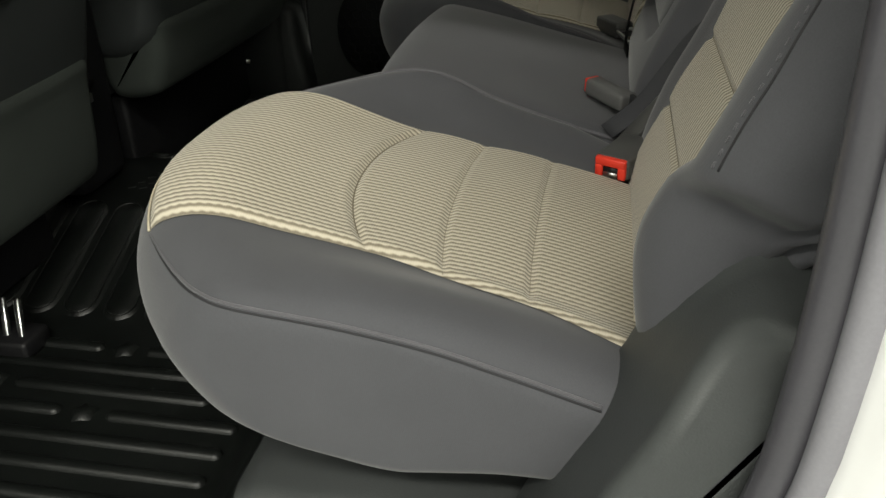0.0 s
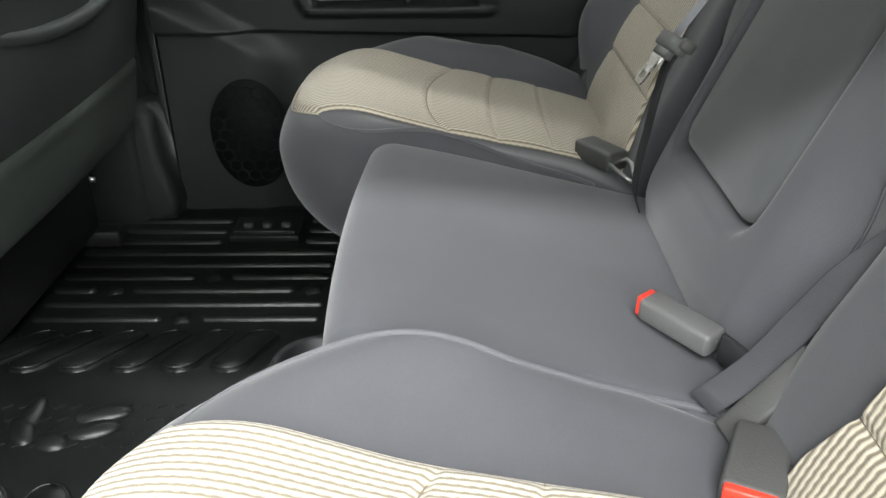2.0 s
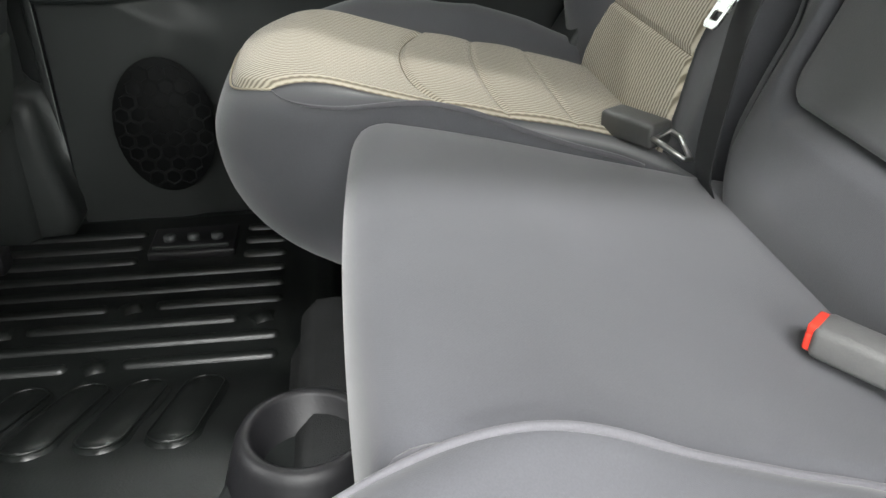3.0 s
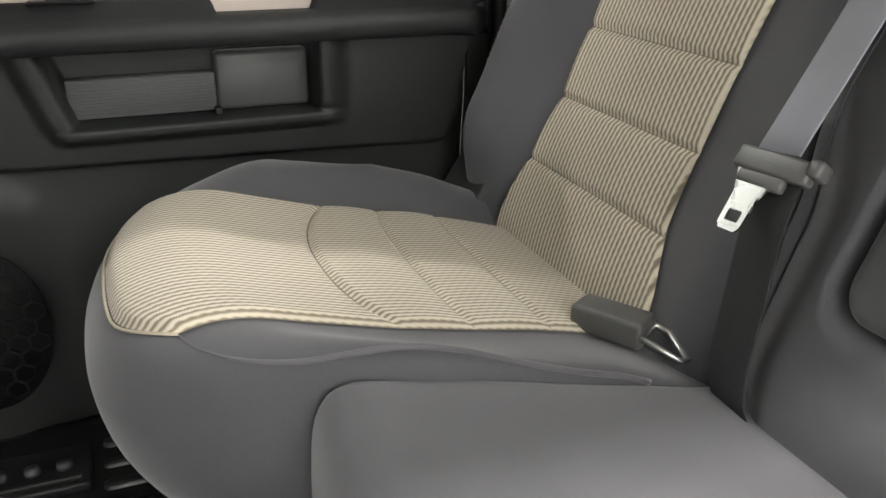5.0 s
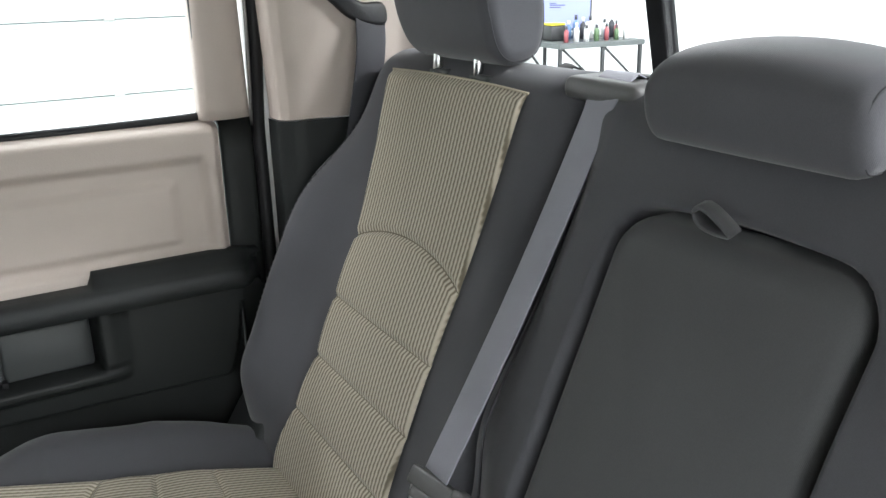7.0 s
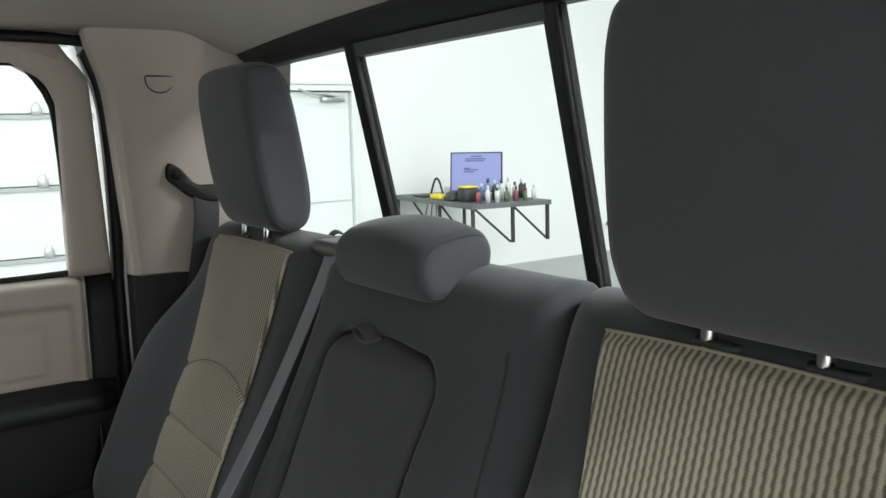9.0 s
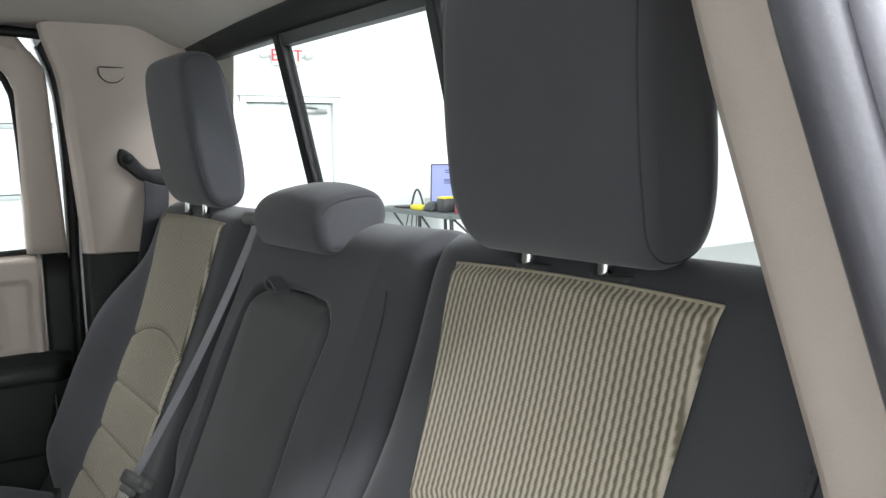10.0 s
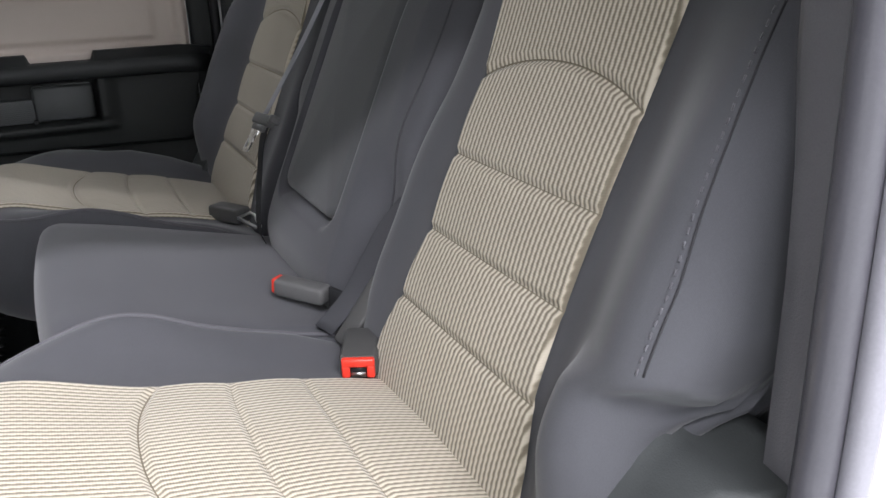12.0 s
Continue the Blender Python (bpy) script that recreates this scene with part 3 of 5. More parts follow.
for y0, y1 in ((0.268, 0.66), (-0.133, 0.243), (-0.66, -0.153)):
    pane = part("pane", extrude([(y0, 0.68), (y1, 0.68), (y1, 1.066), (y0, 1.066)], 0.0, 0.004, lay), GLASS, rear_window, smooth=False)
    pane.visible_shadow = False


near_side = lambda z: 0.792 - 0.23 * max(0.0, z - 0.70)


def pillar_trim(sign, label):
    """Rear roof pillar: tan trim above, charcoal below, with the return that faces forward."""
    p = thing("rear_pillar_trim", (0.45, sign * 0.76, 0.0), label, "pillar trim", "rear pillar trims", "structure")
    front = lambda z: (0.347 if sign > 0 else 0.362) - (0.12 if sign > 0 else 0.16) * max(0.0, z - 0.72) - (0.02 if sign > 0 else 0.10) * step(0.98, 1.12, z) ** 2
    outer = lambda z: side(z) - 0.022 if sign > 0 else near_side(z) + 0.004

    def tan(u, v):
        z = (0.711 if sign > 0 else 0.705) + (0.412 if sign > 0 else 0.418) * u
        inner = side(z) - (0.066 if sign > 0 else 0.074) + 0.012 * step(0.9, 1.12, z)
        pts = [(front(z) + 0.002, outer(z) + 0.004), (front(z) + 0.004, inner + 0.012), (front(z) + 0.016, inner), (0.45, inner - 0.006), (0.53, inner - 0.012), (0.585, inner - 0.10)]
        k = v * (len(pts) - 1)
        i = min(int(k), len(pts) - 2)
        f = k - i
        x, y = pts[i][0] * (1 - f) + pts[i + 1][0] * f, pts[i][1] * (1 - f) + pts[i + 1][1] * f
        return (x, sign * y, z)

    part("upper_cover", grid(tan, np.linspace(0, 1, 18), np.linspace(0, 1, 26)), TAN_PLASTIC, p, "light tan plastic cover")

    def low(u, v):
        z = -0.02 + 0.729 * u
        k = step(0.52, 0.70, z)
        pts = [(0.349, 0.775), (0.350, 0.735), (0.370, 0.722), (0.45, 0.716), (0.60, 0.70)] if sign > 0 else [(0.346, 0.802), (0.350 + 0.010 * k, 0.754 - 0.019 * k), (0.362 + 0.008 * k, 0.744 - 0.022 * k), (0.45, 0.742 - 0.026 * k), (0.60, 0.72 - 0.02 * k)]
        k = v * (len(pts) - 1)
        i = min(int(k), len(pts) - 2)
        f = k - i
        return (pts[i][0] * (1 - f) + pts[i + 1][0] * f, sign * (pts[i][1] * (1 - f) + pts[i + 1][1] * f), z)

    # Same plastic on both sides; the near one is painted lighter, as if lit.
    part("lower_cover", grid(low, np.linspace(0, 1, 12), np.linspace(0, 1, 17)), DARK_PLASTIC if sign > 0 else PILLAR_LIT, p, "charcoal plastic cover")
    return p


far_pillar = pillar_trim(1, "tan plastic rear pillar trim, charcoal below, with belt guide")
near_pillar = pillar_trim(-1, "tan plastic rear pillar trim beside the open doorway")
zc = 1.040
cap = [(0.372 + 0.047 * k / 12, zc + (0.008 if k in (0, 12) else 0.009)) for k in range(13)] + [(0.3955 + 0.0235 * math.cos(math.pi * (k / 12)), zc + 0.004 - 0.022 * math.sin(math.pi * k / 12)) for k in range(1, 12)]
inn = lambda z: side(z) - 0.066 + 0.012 * step(0.9, 1.12, z) - 0.003
part("trim_cap", tube([(a, inn(b) - 0.0005, b) for a, b in cap], 0.0011, 6, True), DARK_PLASTIC, far_pillar, "outline of an oval access cap")

# doorway on the open side: seal, white painted jamb, roof rail, sill
edge = [(0.15, 0.0), (0.235, 0.09), (0.288, 0.19), (0.318, 0.29), (0.328, 0.38), (0.330, 0.50), (0.326, 0.70), (0.310, 0.80), (0.287, 0.92), (0.274, 1.00), (0.246, 1.055), (0.20, 1.082), (0.0, 1.09), (-0.45, 1.085)]
sealing = spline(edge, 70)
doorway = thing("doorway", (0.0, -0.78, -0.02), "open rear doorway with grey rubber seal and white painted jamb", "doorway", kind="structure")


def bead(off, y_off, r, name, mat):
    d = np.gradient(sealing, axis=0)
    d /= np.linalg.norm(d, axis=1)[:, None]
    nn = np.stack([d[:, 1], -d[:, 0]], 1)
    pts = [(x + off * n[0], -(near_side(z) + y_off), z + off * n[1]) for (x, z), n in zip(sealing, nn)]
    part(name, tube(pts, r, 10), mat, doorway)


bead(0.004, 0.013, 0.013, "door_seal", SEAL)
# Outer bead, coloured like the jamb's shaded edge.
bead(0.014, 0.030, 0.009, "seal_lip", SEAL_LIP_SHADE)


def jamb(u, v):
    i = min(int(u * (len(sealing) - 1)), len(sealing) - 1)
    x, z = sealing[i]
    k = max(0, i - 1)
    d = sealing[min(i + 1, len(sealing) - 1)] - sealing[k]
    d /= np.linalg.norm(d)
    n = (d[1], -d[0])
    prof = [(0.012, 0.0), (0.016, 0.020), (0.020, 0.036), (0.034, 0.050), (0.06, 0.062), (0.14, 0.070)]
    w = v * (len(prof) - 1)
    j = min(int(w), len(prof) - 2)
    f = w - j
    o, y = prof[j][0] * (1 - f) + prof[j + 1][0] * f, prof[j][1] * (1 - f) + prof[j + 1][1] * f
    return (x + o * n[0], -(near_side(z) + y), z + o * n[1])


part("painted_jamb", grid(jamb, np.linspace(0, 1, 70), np.linspace(0, 1, 16)), PAINT, doorway, "white painted steel jamb")
part("roof_rail", box(-1.3, 0.62, -0.73, -0.655, 1.085, 1.16, 0.01), PAINT, doorway, smooth=False)
part("sill", box(-0.60, 0.36, -0.86, -0.775, -0.09, 0.004, 0.012), GREY_PLASTIC, doorway, "grey plastic sill cover")
body = thing("cab_body", (-0.2, 0, -0.3), "white painted pickup cab body", "truck body", kind="structure")
part("roof_skin", box(-1.3, 0.68, -0.72, 0.72, 1.17, 1.20, 0.01), PAINT, body, smooth=False)
# Unseen dash and front doors, added to block light from the footwell.
part("unseen_dash_wall", box(-1.75, -1.62, -0.80, 0.80, -0.40, 0.52, 0.02), DARK_PLASTIC, body, "unseen dark dashboard wall that blocks light from the front")
part("front_floor", box(-1.62, -1.54, -0.80, 0.80, -0.10, 0.0, 0.01), CARPET, body)
for s in (-1, 1):
    part("unseen_front_door", box(-1.62, -0.60, 0.80 * s - 0.03, 0.80 * s + 0.03, -0.35, 0.68, 0.02), DARK_PLASTIC, body, "unseen charcoal front door panel that blocks light from the side")
    part("centre_pillar", box(-0.66, -0.54, 0.745 * s - 0.055, 0.745 * s + 0.055, -0.06, 1.12, 0.02), DARK_PLASTIC, body, "charcoal centre pillar")
    part("front_pillar", extrude([(-1.62, 0.50), (-1.55, 0.50), (-1.18, 1.13), (-1.27, 1.13)], 0.70 * s - 0.03, 0.70 * s + 0.03, XYZ), TAN_PLASTIC, body, smooth=False)
part("side_panel", box(0.40, 0.74, -0.90, -0.87, -0.35, 1.0, 0.01), PAINT, body, smooth=False)
part("side_panel", box(0.40, 0.74, 0.87, 0.90, -0.35, 1.0, 0.01), PAINT, body, smooth=False)
part("pillar_core", extrude([(0.335, -0.05), (0.72, -0.05), (0.72, 0.70), (0.62, 1.12), (0.27, 1.12), (0.315, 1.0), (0.335, 0.70)], 0.0, 0.05, lambda a, b, c: (a, side(b) + 0.006 + c, b)), PAINT, body, smooth=False)
part("pillar_core", extrude([(0.39, -0.05), (0.72, -0.05), (0.72, 0.70), (0.62, 1.12), (0.30, 1.12), (0.36, 1.0), (0.39, 0.70)], 0.0, 0.03, lambda a, b, c: (a, -(near_side(b) + 0.03 + c), b)), PAINT, body, smooth=False)
part("underbody", box(-1.5, 0.74, -0.86, 0.86, -0.35, -0.10), DARK_PLASTIC, body, smooth=False)
part("rear_skin", box(0.725, 0.745, -0.88, 0.88, -0.35, 0.66), PAINT, body, smooth=False)

# front of the cab, mostly behind the front seats
part("front_door_panel", box(-1.5, -0.64, -0.86, -0.80, -0.35, 0.68, 0.01), DARK_PLASTIC, body, smooth=False)
part("front_door_panel", box(-1.5, -0.64, 0.80, 0.86, -0.35, 0.68, 0.01), DARK_PLASTIC, body, smooth=False)
part("dashboard", box(-1.62, -1.45, -0.82, 0.82, -0.1, 0.62, 0.03), DARK_PLASTIC, body)
for s in (-1, 1):
    post = [(-0.62, s * 0.80, -0.02), (-0.62, s * 0.80, 0.70), (-0.58, s * 0.665, 1.10)]
    wd = [(-0.50, s * 0.80, -0.02), (-0.50, s * 0.80, 0.70), (-0.47, s * 0.665, 1.10)]
    part("door_post", solid_grid(lambda u, v, post=post, wd=wd: Vector(post[int(u)]).lerp(Vector(wd[int(u)]), v), (0, 1, 2), (0, 0.5, 1), (0, s * 0.05, 0)), DARK_PLASTIC, body, smooth=False)

lamp = thing("ceiling_light", (0.41, 0.27, 1.14), "round off-white lamp in the headliner", "ceiling light")
part("rim", tube([(0.41 + 0.030 * math.cos(k * math.pi / 12), 0.27 + 0.030 * math.sin(k * math.pi / 12), 1.134) for k in range(24)], 0.005, 8, True), LENS, lamp)
part("lens", slab(spline([(0.022 * math.cos(k * math.pi / 6), 0.022 * math.sin(k * math.pi / 6)) for k in range(12)], 24, True), 1.129, 1.141, 0.004, lambda a, b, c: (0.41 + a, 0.27 + b, c), 3, 3), LENS, lamp, "small round lens")

# ---- rear seat: cushions ----
CUSH = spline([(0.31, 0.240), (0.25, 0.260), (0.165, 0.283), (0.088, 0.2975), (0.01, 0.313), (-0.06, 0.330), (-0.115, 0.344), (-0.155, 0.343), (-0.187, 0.328), (-0.206, 0.297), (-0.211, 0.268), (-0.200, 0.222), (-0.168, 0.184), (-0.115, 0.164), (-0.06, 0.157), (0.0, 0.160), (0.13, 0.167), (0.26, 0.168), (0.305, 0.177), (0.324, 0.205)], 150, True)


def cushion_place(sign):
    def place(a, b, c):
        s = (c - 0.45) / 0.25 if c > 0.45 else (0.45 - c) / 0.24
        x = a + ((0.116 * min(1.08, s) ** 2.3 + 0.040 * step(0.30, 0.19, b) * step(0.48, 0.70, c)) if c > 0.45 else 0.126 * min(1.08, s) ** 3.2) * step(0.26, -0.16, a)
        top = step(0.16, 0.25, b)
        inner = 0.015 * step(0.30, 0.215, c) * step(0.34, 0.16, a) * step(-0.20, -0.05, a)
        tall = float(np.interp(a, (-0.16, -0.05, 0.083, 0.185, 0.256, 0.32), (0.0, 0.020, 0.038, 0.034, 0.026, 0.006))) * (1.0 if sign > 0 else 0.5)
        crown = step(0.60, 0.665, c) * (1 - 0.5 * step(0.672, 0.72, c)) * tall
        drop = (0.018 * step(0.50, 0.70, c) * step(0.03, -0.13, a) + 0.006 * step(0.45, 0.30, c) * step(-0.10, 0.0, a)) if sign < 0 else 0.0
        z = b + (0.005 * (1 - min(1.0, s * s)) + inner + crown - drop) * top + 0.018 * step(0.24, 0.16, b) * step(0.52, 0.70, c)
        return (x, sign * c, z)

    return place


def on_top(loop, x, lift, xs=None):
    """The place on a padded outline's upper side at x, lifted along its normal."""
    nrm = outward(loop)
    k = len(loop)
    i0 = int(np.argmax(loop[:, 0] + loop[:, 1] * 0.2))
    order = [(i0 + j) % k for j in range(k)] if loop[(i0 + 5) % k, 0] < loop[i0, 0] and loop[(i0 + 5) % k, 1] > loop[(i0 - 5) % k, 1] else [(i0 - j) % k for j in range(k)]
    return loop[order], nrm[order]


CT, CN = on_top(CUSH, 0, 0)
cut = int(np.argmin(CT[:, 0]))
CTX, CTZ, CNX, CNZ = CT[:cut, 0], CT[:cut, 1], CN[:cut, 0], CN[:cut, 1]


def cush_at(x, lift):
    f = lambda arr: float(np.interp(-x, -CTX, arr))
    return x + lift * f(CNX), f(CTZ) + lift * f(CNZ)


def outboard_cushion(sign, label):
    th = thing("seat_cushion", (0.04, sign * 0.45, 0.10), label, "seat cushion", "rear seat cushions")
    place = cushion_place(sign)
    cover = part("cover", slab(CUSH, 0.200, 0.712, 0.024, place, 8, 34, 0.0, 0.022), CLOTH, th, "charcoal cloth bolster cover")
    # ribbed insert in panels, parted by pulled-in seams
    y0 = 0.311 if sign < 0 else 0.304
    y1 = lambda x: 0.603 + ((0.026 * step(0.02, 0.17, x) + 0.022 * step(0.15, 0.27, x)) if sign < 0 else -0.010 * step(0.1, 0.27, x))
    bow = lambda v: -0.019 * max(0.0, 1 - (2 * v - 1) ** 2) ** 0.9
    nose = -0.186
    lines = [lambda v: 0.285, lambda v: 0.166, lambda v: 0.087, lambda v: 0.015 + bow(v), lambda v: nose + 0.024 * max(0.0, 1 - v / 0.22) ** 2]
    depth = [0.0, 0.6, 0.6, 1.0, 0.0]
    for k in range(4):
        def fn(u, v, k=k):
            a, b = lines[k](v), lines[k + 1](v)
            x = a + (b - a) * u
            wide = y1(x) - y0
            c = y0 + wide * v
            w = abs(b - a)
            e0, e1 = step(0, 0.007, u * w), step(0, 0.007, (1 - u) * w)
            taper = min(1.0, 3.0 * math.sin(math.pi * v) + 0.25)
            sink = 0.0048 * taper * (depth[k] * (1 - e0) + depth[k + 1] * (1 - e1))
            rim = step(-0.003, 0.011, v * wide) * step(-0.003, 0.011, (1 - v) * wide) * (step(0.0, 0.010, (1 - u) * w) if k == 3 else 1.0)
            puff = 0.0016 * math.sin(math.pi * u) * (depth[k] + depth[k + 1])
            xx, zz = cush_at(x, 0.0010 + (0.0050 - sink + puff) * rim)
            return place(xx, zz, c)

        part("insert_panel", grid(fn, np.r_[np.linspace(0, 0.16, 9), np.linspace(0.2, 0.8, 12), np.linspace(0.84, 1, 9)], np.r_[np.linspace(0, 0.040, 9), np.linspace(0.055, 0.945, 50), np.linspace(0.960, 1, 9)]), RIBS_C, th, "cream and brown ribbed cloth panel")
    for k in (1, 2, 3):
        seam = []
        for v in np.linspace(0.006, 0.994, 40):
            x = lines[k](v)
            xx, zz = cush_at(x, 0.0012 + (0.0050 - 0.0048 * depth[k]) * 0.9)
            seam.append(place(xx, zz, y0 + (y1(x) - y0) * v))
        part("cross_seam", tube(seam, 0.0003 if depth[k] < 1 else 0.0009, 6), SEAM_TAN, th, "sewn-in cross seam")
    # piping: from the insert's front corner out and back along the top edges, and a seam down the inner front corner
    def skin(x, c, lift=0.0008):
        d = 0.0
        if c > 0.688:
            t = min(1.0, (c - 0.688) / 0.024)
            d = 0.024 * (1 - math.sqrt(1 - t * t))
        if c < 0.200 + 0.022:
            t = min(1.0, (0.222 - c) / 0.022)
            d = 0.022 * (1 - math.sqrt(1 - t * t))
        xx, zz = cush_at(x, lift - d)
        return place(xx, zz, c)

    way = spline([(0.232, 0.700, 0.260), (0.166, 0.700, 0.281), (0.11, 0.700, 0.297), (0.044, 0.700, 0.309), (-0.033, 0.697, 0.316), (-0.068, 0.690, 0.322), (-0.095, 0.672, 0.325), (-0.120, 0.645, 0.325), (-0.150, 0.607, 0.324)], 90)
    for off, r, mat, nm, lb in ((0.0, 0.0011, PIPING, "piping", "raised piping seam"), (-0.0042, 0.0008, GROOVE, "seam_groove", "dark seam under the piping")):
        on = laid(cover, [(x, sign * y, z + off) for x, y, z in way], (0, -sign, -0.8), 0.0003 if off == 0 else 0.0)
        part(nm, tube(on, lambda f, r=r: r * step(1.0, 0.8, f) + 0.0002, 6), mat, th, lb)
    way = spline([(-0.164, 0.304), (-0.168, 0.275), (-0.164, 0.245), (-0.150, 0.226), (-0.11, 0.216), (0.0, 0.210), (0.2, 0.208)], 60)
    on = [skin(x, c) for x, c in way]
    part("piping", tube(on, lambda f: 0.0022 * step(0.0, 0.25, f) + 0.0004, 8), PIPING, th)
    pts = []
    for i in range(cut + 6, cut + 24):
        p, n = CT[i % len(CT)], CN[i % len(CT)]
        q = p - n * (0.022 * 0.2 - 0.001)
        pts.append(place(q[0], q[1], 0.208))
    part("corner_seam", tube(pts, 0.0020, 6), PIPING, th)
    front = []
    for v in np.linspace(0, 1, 30):
        xx, zz = cush_at(lines[4](v) - 0.002, 0.0012)
        front.append(place(xx, zz, y0 + (y1(nose) - y0) * v))
    part("front_seam", tube(front, 0.0013, 6), TAN_THREAD, th, "stitched front edge of the insert")
    return th


outboard_cushion(-1, "charcoal rear seat cushion with cream ribbed insert, beside the open door")
outboard_cushion(1, "charcoal rear seat cushion with cream ribbed insert, beside the closed door")

MID = spline([(0.31, 0.255), (0.24, 0.277), (0.15, 0.300), (0.05, 0.326), (-0.02, 0.341), (-0.046, 0.343), (-0.066, 0.334), (-0.076, 0.308), (-0.079, 0.25), (-0.078, 0.19), (-0.073, 0.14), (-0.05, 0.115), (0.0, 0.112), (0.15, 0.125), (0.30, 0.14), (0.325, 0.19)], 120, True)
mid = thing("seat_cushion", (0.05, 0.0, 0.10), "plain charcoal cloth middle seat cushion between two ribbed ones", "seat cushion", "rear seat cushions")
mid_place = lambda a, b, c: (a + 0.010 * (c / 0.2) ** 2 * step(0.0, -0.1, a), c, b + 0.004 * (1 - (c / 0.2) ** 2) * step(0.2, 0.3, b))
part("cover", slab(MID, -0.215, 0.215, 0.022, mid_place, 5, 14, 0.0), CLOTH, mid, "smooth charcoal cloth")
pts = []
MT, MN = on_top(MID, 0, 0)
for i in range(4, int(np.argmin(MT[:, 0])) - 6):
    p, n = MT[i], MN[i]
    pts.append(mid_place(p[0] - n[0] * 0.004, p[1] - n[1] * 0.004, -0.209))
part("piping", tube(pts, 0.0028, 6), PIPING, mid, "raised piping along the edge")

# ---- rear seat: backrests ----
BZ = np.array([0.20, 0.27, 0.354, 0.426, 0.502, 0.578, 0.68, 0.789, 0.81])
BX = np.array([0.250, 0.262, 0.286, 0.319, 0.351, 0.386, 0.424, 0.459, 0.465])
face_x = lambda z: float(np.interp(z, BZ, BX))
BACK = spline([(0.262, 0.20), (0.260, 0.265), (0.289, 0.354), (0.322, 0.426), (0.354, 0.502), (0.389, 0.578), (0.427, 0.68), (0.456, 0.774), (0.478, 0.801), (0.512, 0.806), (0.545, 0.786), (0.555, 0.72), (0.535, 0.55), (0.50, 0.38), (0.45, 0.22), (0.36, 0.17)], 260, True)


def back_place(sign):
    def place(a, b, c):
        out = step(0.585, 0.690, c) * step(0.24, 0.40, b) * (1 - step(0.56, 0.76, b))
        inn = (1 - step(0.205, 0.30, c)) * step(0.22, 0.36, b) * (1 - step(0.6, 0.8, b))
        front = 1 - step(0.0, 0.12, a - face_x(b))
        x = a - (0.054 * out + 0.012 * inn - 0.030 * (1 - step(0.212, 0.285, c)) * step(0.45, 0.65, b)) * front
        drop = 0.045 * step(0.61, 0.715, c) ** 1.5 * step(0.6, 0.8, b)
        pull = 0.035 * step(0.62, 0.8, b) * step(0.60, 0.72, c)
        fold = 0.442 - 0.50 * max(0.0, a - 0.054 * out * front - 0.30)
        tuck = (0.034 if sign < 0 else 0.0) * step(0.60, 0.69, c) * (1 - step(fold - 0.030, fold, b))
        flank = (0.011 if sign < 0 else 0.0) * step(0.69, 0.725, c) * step(0.42, 0.48, b) * (1 - step(0.58, 0.70, b))
        return (x + 0.02 * pull, sign * (c - pull - tuck + flank), b - drop)

    return place


def back_at(z, lift):
    d = face_x(z + 0.02) - face_x(z - 0.02)
    n = Vector((-0.04, d)).normalized()
    x = float(np.interp(z, BF[:, 1], BF[:, 0]))
    return x + n.x * lift, z + n.y * lift


i_lo, i_hi = int(np.argmin(np.abs(BACK[:, 1] - 0.21) + (BACK[:, 0] > 0.3))), int(np.argmin(np.hypot(BACK[:, 0] - 0.466, BACK[:, 1] - 0.787)))
BF = BACK[min(i_lo, i_hi) : max(i_lo, i_hi) + 1]
BF = BF[np.argsort(BF[:, 1])]


